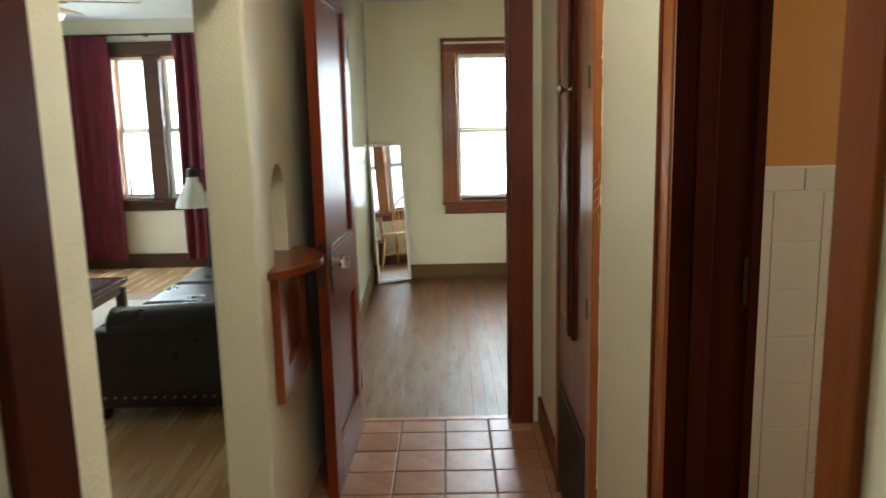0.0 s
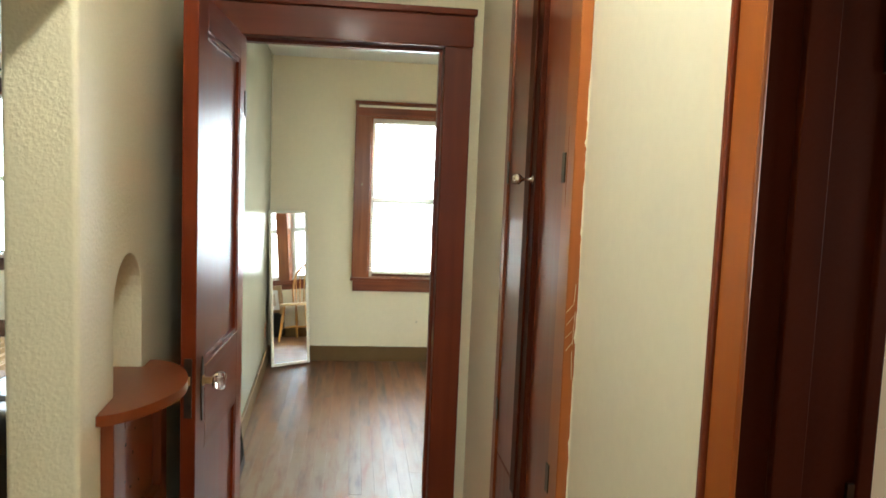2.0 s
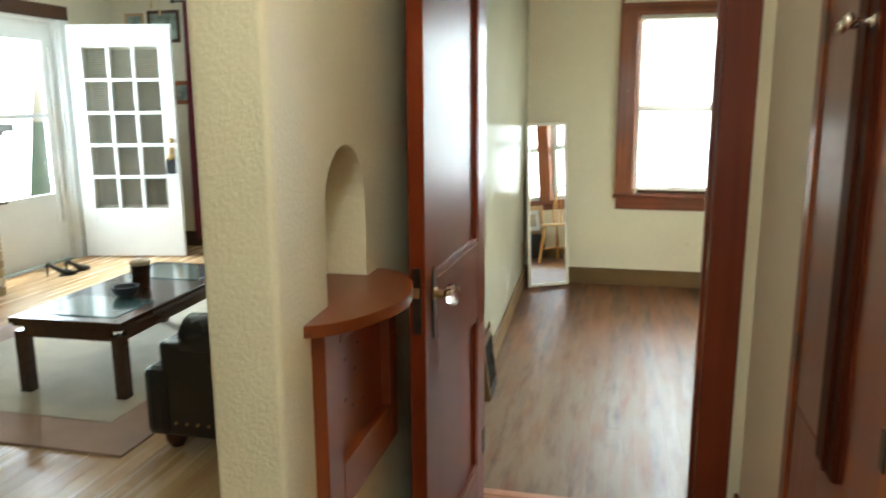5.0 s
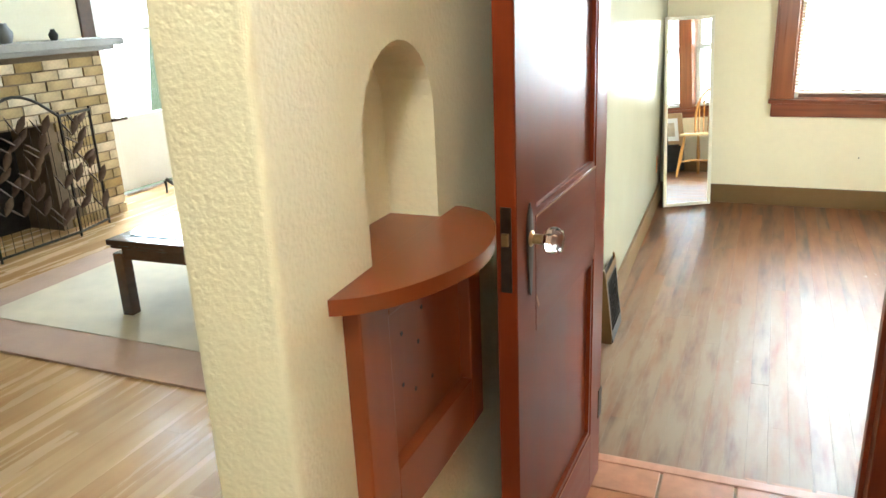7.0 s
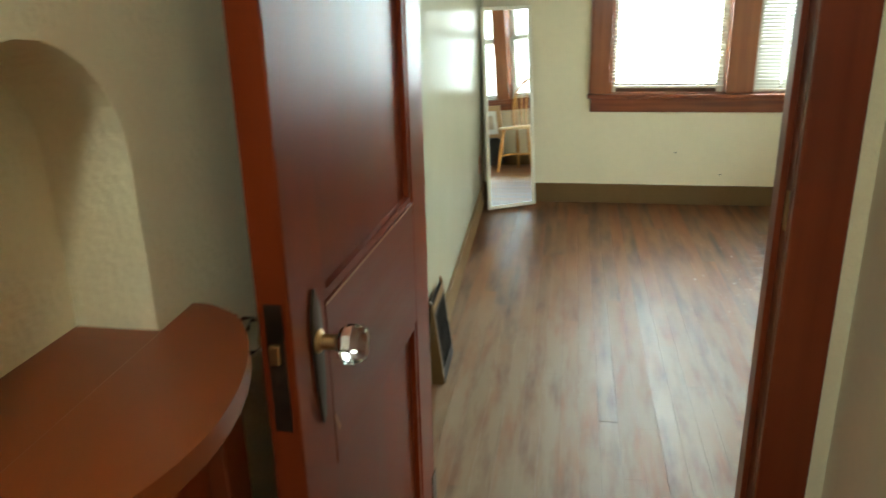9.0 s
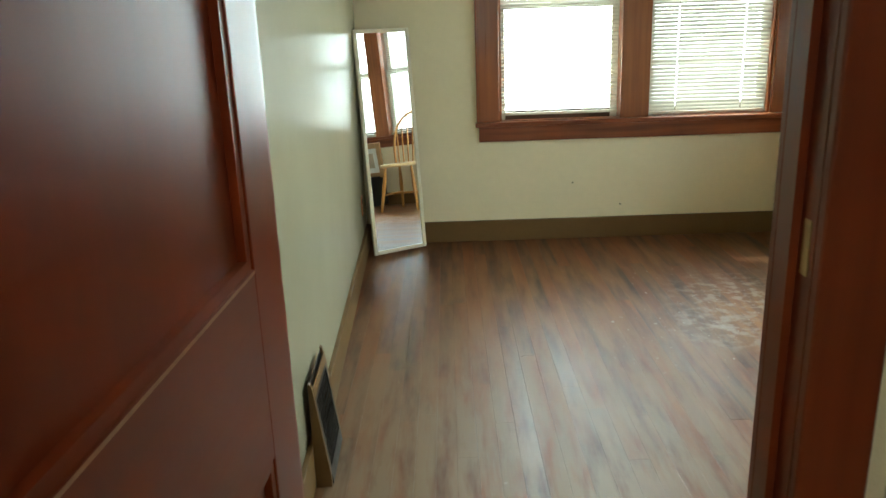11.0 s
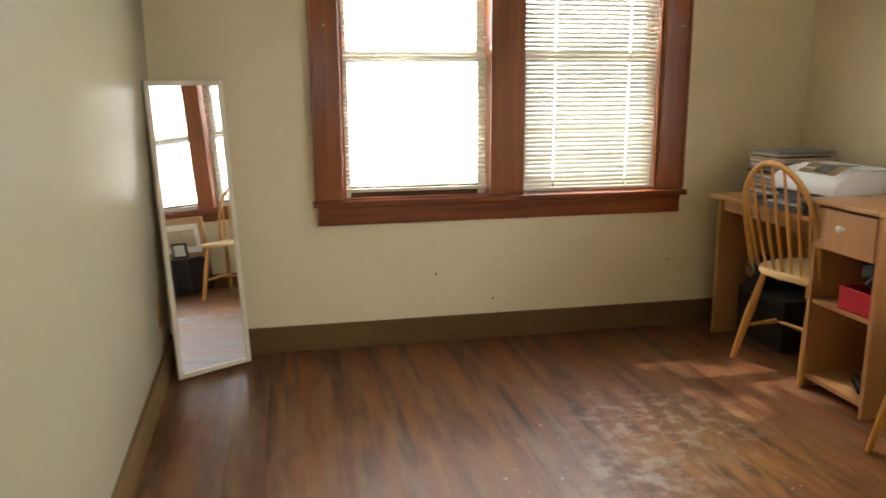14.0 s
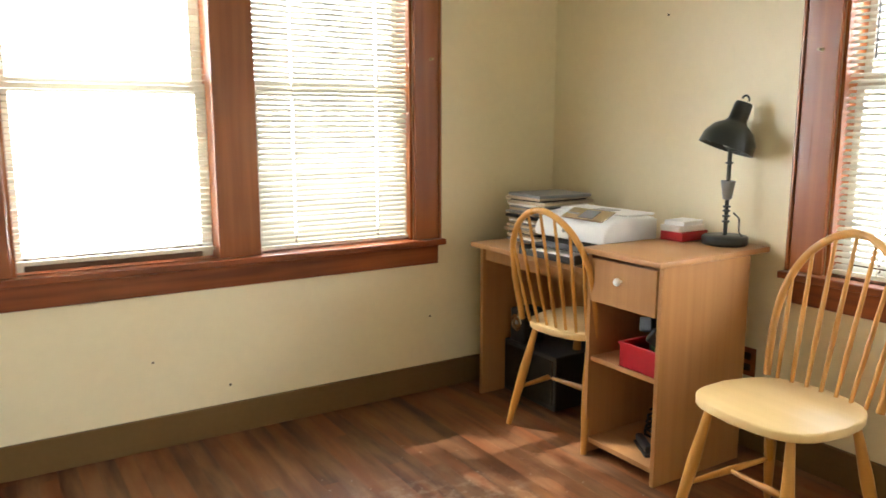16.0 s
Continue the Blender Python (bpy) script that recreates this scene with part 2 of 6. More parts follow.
WINWOOD = wood("window_varnish", (0.185, 0.049, 0.013), (0.380, 0.122, 0.038), 0.3, "z", coat=0.25, contrast=0.9)
WINWOOD_X = wood("window_varnish_across", (0.125, 0.025, 0.007), (0.345, 0.092, 0.026), 0.3, "x", coat=0.2, grain=0.8, contrast=1.2)
JAMBWOOD = wood("dull_orange_brown_varnish", (0.085, 0.020, 0.004), (0.25, 0.070, 0.013), 0.5, "z", spec=0.1, contrast=0.9)
DARKTRIM = wood("dark_brown_trim", (0.045, 0.020, 0.010), (0.10, 0.045, 0.022), 0.35, "x")
OLIVE = mat("olive_brown_skirting_paint", (0.160, 0.092, 0.033), 0.5, spec=0.3, vary=0.1, scale=4, bump=0.08)
FLOOR_BED = wood("worn_brown_floorboard", (0.040, 0.0115, 0.0042), (0.235, 0.079, 0.026), 0.38, "y", coat=0.0, grain=0.7, piece=0.30, bump=0.20, wear=(0.29, 0.155, 0.076), spec=0.36, contrast=0.75, run=1.6)
SHELFWOOD = wood("smooth_red_brown_varnish", (0.150, 0.031, 0.008), (0.225, 0.053, 0.014), 0.29, "y", coat=0.1, contrast=0.22, grain=0.5, run=0.7, bump=0.01, uneven=0.02)
FLOOR_LIV = wood("oak_floorboard", (0.44, 0.25, 0.11), (0.74, 0.51, 0.29), 0.25, "y", coat=0.1, grain=0.6, piece=0.22, bump=0.12, contrast=0.6)
JOINT = mat("dark_floor_joint", (0.05, 0.022, 0.010), 0.8)
TERRA = mat("terracotta_tile", (0.42, 0.175, 0.085), 0.3, vary=0.25, scale=9, bump=0.12, bump_scale=25, piece=0.14)
GROUT = mat("grey_brown_grout", (0.22, 0.15, 0.10), 0.9, vary=0.2, bump=0.3)
BTILE = mat("cream_glazed_tile", (0.80, 0.73, 0.56), 0.14, vary=0.03, scale=5, bump=0.02, bump_scale=15)
BGROUT = mat("pale_tile_grout", (0.86, 0.80, 0.66), 0.9, vary=0.1)
WHITEP = mat("white_gloss_paint", (0.80, 0.80, 0.78), 0.35, vary=0.04, bump=0.04)
SLAT = lucent("ivory_vinyl_slat", (0.50, 0.475, 0.39), 0.035)
SASHPAINT = mat("pale_sash_paint", (0.66, 0.64, 0.56), 0.45, vary=0.08, bump=0.05)
CORD = mat("ivory_cord", (0.7, 0.66, 0.55), 0.7)
GLASS = glassy("window_glass")
BRASS = mat("aged_brass", (0.50, 0.34, 0.16), 0.35, metal=1.0, vary=0.25, scale=20)
DARKMETAL = mat("dark_bronze", (0.07, 0.05, 0.035), 0.4, metal=0.9, vary=0.3, scale=20)
CHROME = mat("bright_chrome", (0.75, 0.72, 0.66), 0.15, metal=1.0, vary=0.05)
CRYSTAL = glassy("cut_glass", (1, 0.97, 0.9), 0.02, 1.5)
BLACKIRON = mat("black_iron", (0.03, 0.026, 0.022), 0.45, metal=0.5, vary=0.3, scale=15, bump=0.2)
LEATHER = mat("black_leather", (0.014, 0.012, 0.011), 0.28, vary=0.3, scale=4, bump=0.25, bump_scale=90)
TABLEWOOD = wood("dark_walnut_polish", (0.035, 0.014, 0.008), (0.10, 0.042, 0.022), 0.18, "y", coat=0.4)
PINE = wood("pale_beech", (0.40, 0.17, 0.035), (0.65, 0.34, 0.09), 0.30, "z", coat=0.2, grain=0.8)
# beech lightened for window light on the seats; the fan blades share it
PINE_LIGHTENED = wood("lightened_beech", (0.62, 0.41, 0.17), (0.82, 0.61, 0.31), 0.36, "y", coat=0.04, grain=0.6)
OAKVENEER = wood("light_oak_veneer", (0.33, 0.145, 0.050), (0.50, 0.26, 0.105), 0.38, "z", grain=1.4)
OAKVENEER_X = wood("light_oak_veneer_top", (0.36, 0.165, 0.060), (0.53, 0.285, 0.12), 0.34, "y", grain=1.4)
BLACKP = mat("black_plastic", (0.018, 0.018, 0.019), 0.45, vary=0.15, scale=8)
GREYP = mat("grey_plastic", (0.22, 0.23, 0.25), 0.4, vary=0.08)
DARKPLASTIC = mat("dark_grey_plastic", (0.075, 0.08, 0.09), 0.35, vary=0.1)
WHITEPL = mat("white_plastic", (0.78, 0.79, 0.80), 0.32, vary=0.03)
LAMPBLACK = mat("black_green_enamel", (0.014, 0.019, 0.018), 0.3, vary=0.2, coat=0.2)
REDP = mat("red_plastic", (0.42, 0.012, 0.022), 0.4, vary=0.12)
PAPER = mat("white_paper", (0.78, 0.76, 0.72), 0.7, vary=0.08, scale=12)
TAN = mat("tan_paper", (0.50, 0.40, 0.29), 0.7, vary=0.2, scale=12)
MIRROR = mat("silvered_mirror", (0.93, 0.94, 0.93), 0.02, metal=1.0, vary=0.0)
MIRROR.node_tree.nodes["Principled BSDF"].inputs["Roughness"].default_value = 0.0
for link in list(MIRROR.node_tree.links):
    if link.to_socket.name == "Roughness":
        MIRROR.node_tree.links.remove(link)
IVORYP = mat("ivory_frame_paint", (0.78, 0.72, 0.56), 0.4, vary=0.05)
VELVET = mat("maroon_curtain", (0.115, 0.004, 0.016), 0.8, vary=0.25, scale=6, sheen=0.06, bump=0.1, bump_scale=200)
BRICK = mat("yellow_brick", (0.42, 0.31, 0.16), 0.8, vary=0.3, scale=11, bump=0.5, bump_scale=60, piece=0.35)
MORTAR = mat("brown_mortar", (0.19, 0.14, 0.09), 0.95, vary=0.2, bump=0.4)
STONE = mat("grey_mantel_stone", (0.30, 0.29, 0.28), 0.5, vary=0.15, bump=0.2)
RUG_IN = mat("cream_wool_rug", (0.70, 0.62, 0.49), 0.95, vary=0.14, scale=5, bump=0.6, bump_scale=220, sheen=0.3)
RUG_OUT = mat("rose_wool_border", (0.48, 0.31, 0.235), 0.95, vary=0.16, scale=5, bump=0.6, bump_scale=220, sheen=0.3)
MILK = lucent("white_glass_shade", (0.85, 0.86, 0.82), 0.5)
LIT = glow("lit_lamp_glass", (1.0, 0.86, 0.62), 9.0)
GREEN = mat("dark_green_leaf", (0.05, 0.10, 0.03), 0.5, vary=0.3)
PICT = mat("painted_landscape", (0.22, 0.26, 0.22), 0.5, vary=0.7, scale=7, bump_scale=14)
STAINWOOD = wood("tan_picture_frame", (0.34, 0.19, 0.08), (0.50, 0.31, 0.15), 0.4, "x")


# ---- builders ----
def box(bm, x0, x1, y0, y1, z0, z1, m=None, bevel=0.0):
    made = bmesh.ops.create_cube(bm, size=1.0)["verts"]
    at = Matrix.Translation(((x0 + x1) / 2, (y0 + y1) / 2, (z0 + z1) / 2)) @ Matrix.Diagonal((x1 - x0, y1 - y0, z1 - z0, 1))
    bmesh.ops.transform(bm, matrix=at, verts=made)
    if bevel:
        edges = list({e for v in made for e in v.link_edges})
        made = list({v for f in bmesh.ops.bevel(bm, geom=edges, offset=bevel, segments=2, affect="EDGES", profile=0.5)["faces"] for v in f.verts} | {v for v in made if v.is_valid})
    if m is not None:
        bmesh.ops.transform(bm, matrix=m, verts=made)
    return bm


def lathe(bm, profile, n=20, m=None):
    """A turned shape from (radius, height) pairs about z."""
    rings = []
    for r, z in profile:
        rings.append([bm.verts.new((r * math.cos(2 * math.pi * i / n), r * math.sin(2 * math.pi * i / n), z)) for i in range(n)])
    for a, b in zip(rings, rings[1:]):
        for i in range(n):
            bm.faces.new((a[i], a[(i + 1) % n], b[(i + 1) % n], b[i]))
    for ring, flip in ((rings[0], True), (rings[-1], False)):
        bm.faces.new(ring[::-1] if flip else ring)
    if m is not None:
        bmesh.ops.transform(bm, matrix=m, verts=[v for ring in rings for v in ring])
    return bm


def tube(bm, points, radii, n=10, flat=1.0):
    """A round bar along points; flat squeezes it across."""
    points = [Vector(p) for p in points]
    if not isinstance(radii, (list, tuple)):
        radii = [radii] * len(points)
    rings = []
    up = Vector((0.31, 0.17, 0.93))
    for i, p in enumerate(points):
        way = (points[min(i + 1, len(points) - 1)] - points[max(i - 1, 0)]).normalized()
        side = way.cross(up)
        if side.length < 0.05:
            side = way.cross(Vector((1, 0, 0)))
        side.normalize()
        top = side.cross(way).normalized()
        rings.append([bm.verts.new(p + radii[i] * (math.cos(2 * math.pi * k / n) * side + flat * math.sin(2 * math.pi * k / n) * top)) for k in range(n)])
    for a, b in zip(rings, rings[1:]):
        for k in range(n):
            bm.faces.new((a[k], a[(k + 1) % n], b[(k + 1) % n], b[k]))
    bm.faces.new(rings[0][::-1])
    bm.faces.new(rings[-1])
    return bm


def slab(bm, outline, z0, z1, m=None, soft=0.0):
    """A board with the given outline, anticlockwise from above."""
    n = len(outline)
    low = [bm.verts.new((x, y, z0)) for x, y in outline]
    high = [bm.verts.new((x, y, z1)) for x, y in outline]
    bottom, top = bm.faces.new(low[::-1]), bm.faces.new(high)
    for i in range(n):
        bm.faces.new((low[i], low[(i + 1) % n], high[(i + 1) % n], high[i]))
    verts = low + high
    if soft:
        made = bmesh.ops.bevel(bm, geom=list(top.edges) + list(bottom.edges), offset=soft, segments=2, affect="EDGES", profile=0.5)
        verts = list({v for f in made["faces"] for v in f.verts} | {v for v in verts if v.is_valid})
    if m is not None:
        bmesh.ops.transform(bm, matrix=m, verts=verts)
    return bm


def link_mesh(name, bm, material, smooth=50):
    if bm.faces.layers.int.get("flat"):
        bm.faces.layers.int.remove(bm.faces.layers.int["flat"])
        smooth = 0
    bmesh.ops.recalc_face_normals(bm, faces=bm.faces[:])
    me = bpy.data.meshes.new(name)
    bm.to_mesh(me)
    bm.free()
    me.materials.append(material)
    if smooth:
        me.shade_smooth()
        me.set_sharp_from_angle(angle=radians(smooth))
    return new(name, me)


def part(name, bm, material, parent=None, label="", smooth=50):
    ob = link_mesh(name, bm, material, smooth)
    if parent is not None:
        ob.parent = parent
    if label:
        tagged(ob, label)
    return ob


def thing(name, label, category, group="", m=None, kind=""):
    ob = new(name)
    ob.empty_display_size = 0.1
    tagged(ob, label, category, group, kind)
    if m is not None:
        ob.matrix_basis = m
    return ob


def setting(name, bm, material, label, category, smooth=0):
    return tagged(link_mesh(name, bm, material, smooth), label, category, kind="structure")


def bx(*boxes, bevel=0.0):
    bm = bmesh.new()
    bm.faces.layers.int.new("flat")
    for b in boxes:
        box(bm, *b, bevel=bevel)
    return bm

# ---- large structure ----
H = 2.5
XB0, XB1, YB0, YB1, YH = -0.62, 2.55, 4.25, 7.555, 4.13
XL0, XL1, YL0, YL1 = -4.80, -0.60, 0.60, 8.32
XR = 0.53
HEADER = 1.865

setting("ground", bx((-60, 60, -60, 60, -0.60, -0.40)), mat("lawn", (0.05, 0.08, 0.025), 0.9, vary=0.4, scale=0.8, bump=0.5), "grass round the house", "ground")
floor_bed = setting("floor_bedroom", bx((XB0 - 0.1, XB1 + 0.1, YH + 0.06, YB1 + 0.1, -0.10, -0.012)), JOINT, "worn brown strip floor of the bedroom", "floor")
floor_hall = setting("floor_hall", bx((-0.70, 2.1, -2.3, YH + 0.06, -0.10, -0.006), (-1.7, -0.70, -2.3, 0.45, -0.10, -0.006)), GROUT, "terracotta tiled hall floor with grey joints", "floor")
floor_liv = setting("floor_living_room", bx((XL0 - 0.1, -0.70, 0.45, YL1 + 0.1, -0.10, -0.012)), JOINT, "oak strip floor of the living room", "floor")
setting("ceiling", bx((XL0 - 0.2, -0.70, -2.4, YL1 + 0.2, H, H + 0.12), (-0.70, XB1 + 0.2, -2.4, 7.74, H, H + 0.12)), CEIL, "plain white plaster ceiling", "ceiling")

# bedroom walls; the west one runs at a slight slant
def west_x(y):
    return -0.508 - 0.0333 * (y - 4.25)


setting("wall_north", bx((-0.74, 0.19, YB1, 7.72, 0, H), (1.75, XB1 + 0.17, YB1, 7.72, 0, H), (0.19, 1.75, YB1, 7.72, 0, 0.70), (0.19, 1.75, YB1, 7.72, 2.05, H)),
        BED_WALL, "smooth cream painted bedroom wall with a window", "wall")
setting("wall_east", bx((XB1, XB1 + 0.17, 6.12, YB1, 0, H), (XB1, XB1 + 0.17, YB0, 4.56, 0, H), (XB1, XB1 + 0.17, 4.56, 6.12, 0, 0.70), (XB1, XB1 + 0.17, 4.56, 6.12, 2.05, H)),
        BED_WALL, "smooth cream painted bedroom wall with a window", "wall")
setting("wall_west", slab(bmesh.new(), [(-0.74, YB0), (west_x(YB0), YB0), (west_x(YB1), YB1), (-0.74, YB1)], 0, H), GLOSS_WALL_DIMMED, "glossy cream painted bedroom wall", "wall")
setting("wall_hall_end", bx((-0.74, -0.395, YH, YB0, 0, H), (0.405, XB1 + 0.17, YH, YB0, 0, H), (-0.395, 0.405, YH, YB0, 2.07, H)), PLASTER, "cream plastered wall with the bedroom doorway", "wall")

# hall partition with the arched niche
def arch_piece(bm, y0, y1, spring, top, head, x0, x1):
    """The wall above an arched opening."""
    mid, half, n = (y0 + y1) / 2, (y1 - y0) / 2, 14
    curve = [(mid - half * math.cos(math.pi * i / n), spring + (top - spring) * math.sin(math.pi * i / n)) for i in range(n + 1)]
    for (ya, za), (yb, zb) in zip(curve, curve[1:]):
        a = [bm.verts.new(p) for p in ((x0, ya, za), (x1, ya, za), (x1, yb, zb), (x0, yb, zb))]
        b = [bm.verts.new(p) for p in ((x0, ya, head), (x1, ya, head), (x1, yb, head), (x0, yb, head))]
        for quad in ((a[0], a[1], a[2], a[3]), (b[3], b[2], b[1], b[0]), (a[1], b[1], b[2], a[2]), (a[0], a[3], b[3], b[0])):
            bm.faces.new(quad)


NY0, NY1 = 3.03, 3.315
bm = bmesh.new()
r = 0.012
end = [(-0.475 - r + r * math.cos(a), 2.778 + r + r * math.sin(a)) for a in [math.radians(-90 + 15 * i) for i in range(7)]]
start = [(XL1 + r + r * math.cos(a), 2.778 + r + r * math.sin(a)) for a in [math.radians(180 + 15 * i) for i in range(7)]]
slab(bm, start + end + [(-0.475, NY0), (XL1, NY0)], 0, H)
box(bm, XL1, -0.475, NY1, YH, 0, H)
box(bm, XL1, -0.475, NY0, NY1, 0, 1.0)
box(bm, XL1, -0.587, NY0, NY1, 1.0, H)
arch_piece(bm, NY0, NY1, 1.215, 1.345, H, -0.587, -0.475)
for v in bm.verts:
    if v.co.x > -0.55:
        v.co.x += 0.014 - 0.027 * min(1.0, max(0.0, (v.co.y - 2.79) / 0.53))
setting("wall_partition", bm, PLASTER, "heavily textured cream plaster partition with an arched niche", "wall")
setting("wall_hall_west", bx((XL1, -0.475, 0.45, 1.80, 0, H), bevel=0.015), PLASTER, "textured cream plaster hall wall beside the opening", "wall")
setting("wall_hall_header", bx((XL1, -0.475, 1.80, 2.778, HEADER, H)), PLASTER, "textured cream header over the living room opening", "wall")
setting("wall_hall_east", bx((XR, 0.69, 0.45, 1.44, 0, H), (XR, 0.69, 2.12, YH, 0, H), (XR, 0.69, 1.44, 2.12, 2.07, H)), HALL_PAINT, "smooth cream painted hall wall, whitened for daylight", "wall")

# living room shell
setting("wall_living_north", bx((XL0 - 0.15, -3.25, YL1, YL1 + 0.16, 0, H), (-2.43, -0.60, YL1, YL1 + 0.16, 0, H), (-3.25, -2.43, YL1, YL1 + 0.16, 0, 0.70), (-3.25, -2.43, YL1, YL1 + 0.16, 2.16, H)),
        LIV_WALL, "cream painted living room wall with a curtained window", "wall")
setting("wall_living_west", bx((XL0 - 0.15, XL0, YL0, 6.62, 0, H), (XL0 - 0.15, XL0, 7.58, YL1, 0, H), (XL0 - 0.15, XL0, 6.62, 7.58, 2.14, H)), LIV_WALL, "cream painted living room wall with the front door", "wall")
setting("wall_living_south", bx((XL0 - 0.15, XL1, YL0 - 0.15, YL0, 0, H)), LIV_WALL, "plain cream living room wall", "wall")
setting("wall_living_east", bx((-0.74, XL1, YB1 + 0.18, YL1, 0, H)), LIV_WALL, "plain cream living room wall", "wall")

# room behind the hall, bathroom; their window openings are unseen additions
setting("wall_kitchen", bx((-1.7, -1.55, -2.3, 0.45, 0, H), (1.55, 1.7, -2.3, 0.60, 0, H), (-1.55, XL1, 0.30, 0.45, 0, H), (0.66, 1.55, 0.30, 0.45, 0, H),
        (-1.7, -0.8, -2.45, -2.3, 0, H), (0.8, 1.7, -2.45, -2.3, 0, H), (-0.8, 0.8, -2.45, -2.3, 0, 0.9), (-0.8, 0.8, -2.45, -2.3, 2.1, H)), PLASTER, "cream plaster walls of the room behind the hall", "wall")
wall_bath = setting("wall_bathroom", bx((0.69, 2.1, 2.345, 2.50, 0, H), (2.0, 2.1, 0.60, 2.345, 0, 1.2), (2.0, 2.1, 0.60, 2.345, 1.9, H), (2.0, 2.1, 0.60, 1.2, 1.2, 1.9), (2.0, 2.1, 1.8, 2.345, 1.2, 1.9), (0.69, 2.1, 0.45, 0.60, 0, H)),
        ORANGE, "orange painted bathroom wall above cream tiles", "wall")
tile_back = part("tile_bed", bx((0.69, 2.0, 2.336, 2.345, 0, 1.36)), BGROUT, wall_bath, "pale grout")

# light through the windows
window_light("skylight_north_west", look((0.54, 7.75, 1.40), (0.54, 0, 1.30)), 0.72, 1.34, 60)
window_light("skylight_north_east", look((1.40, 7.75, 1.40), (1.40, 0, 1.30)), 0.72, 1.34, 44)
window_light("skylight_east", look((2.75, 5.34, 1.40), (0, 5.34, 1.30)), 1.60, 1.34, 66)
window_light("skylight_living", look((-2.84, 8.62, 1.42), (-2.84, 0, 0.4)), 0.90, 1.46, 96, (0.84, 0.93, 1.0))
window_light("skylight_front_door", look((-5.16, 7.10, 1.15), (0, 7.10, 0.3)), 0.90, 1.9, 128, (0.84, 0.93, 1.0))
# fill added at an unseen opening behind the hall
window_light("fill_kitchen", look((0, -2.5, 1.5), (0, 5, 1.2)), 1.6, 1.2, 16)
# fill added at an unseen bathroom opening, to light the tiles
window_light("fill_bathroom", look((2.15, 1.5, 1.55), (0, 1.5, 1.3)), 0.6, 0.7, 9, (1.0, 0.93, 0.82))


# hall ceiling lamp
hall_lamp = thing("ceiling_light", "lit round glass lamp on the hall ceiling", "ceiling lamp", m=pose(0.03, 2.12, 2.5))
part("ceiling_plate", lathe(bmesh.new(), [(0.10, -0.018), (0.115, -0.012), (0.115, -0.0005)], 28), BRASS, hall_lamp)
part("glass_bowl", lathe(bmesh.new(), [(0.02, -0.105), (0.06, -0.098), (0.088, -0.070), (0.098, -0.019)], 28), glow("lit_bowl", (1.0, 0.91, 0.76), 94.0), hall_lamp)

# ---- windows ----
def blind(parent, u0, u1, z0, z1, y, tilt, name="blind"):
    """A venetian blind: head rail, slats, cords, bottom rail."""
    part("head_rail", bx((u0, u1, y - 0.018, y + 0.018, z1 - 0.03, z1)), CORD, parent)
    part("bottom_rail", bx((u0, u1, y - 0.014, y + 0.014, z0, z0 + 0.014)), CORD, parent)
    bm = bmesh.new()
    w, n = 0.0125, 4
    holes = [u0 + f * (u1 - u0) for f in (0.23, 0.78)]
    stops = (u0 + 0.004, holes[0] - 0.003, holes[0] + 0.003, holes[1] - 0.003, holes[1] + 0.003, u1 - 0.004)
    rows = []
    for i in range(n + 1):
        s = -w + 2 * w * i / n
        c = 0.0018 * (1 - (s / w) ** 2)
        rows.append([bm.verts.new((u, s * math.cos(tilt) - c * math.sin(tilt), s * math.sin(tilt) + c * math.cos(tilt))) for u in stops])
    for i, (a, b) in enumerate(zip(rows, rows[1:])):
        for k in range(5):
            if k in (0, 2, 4) or i in (0, n - 1):
                bm.faces.new((a[k], a[k + 1], b[k + 1], b[k]))
    first = part("slat", bm, SLAT, parent)
    count = int((z1 - 0.04 - z0 - 0.02) / 0.0212)
    for i in range(count):
        ob = first if i == 0 else first.copy()
        if i:
            scene.collection.objects.link(ob)
        ob.location = (random.uniform(-0.0015, 0.0015), y, z0 + 0.026 + i * 0.0212)
        ob.rotation_euler = (random.uniform(-0.009, 0.009), random.uniform(-0.001, 0.001), 0)
    for u in holes:
        part("ladder_cord", tube(bmesh.new(), [(u, y - 0.014, z0), (u, y - 0.014, z1)], 0.0016, 6), CORD, parent)


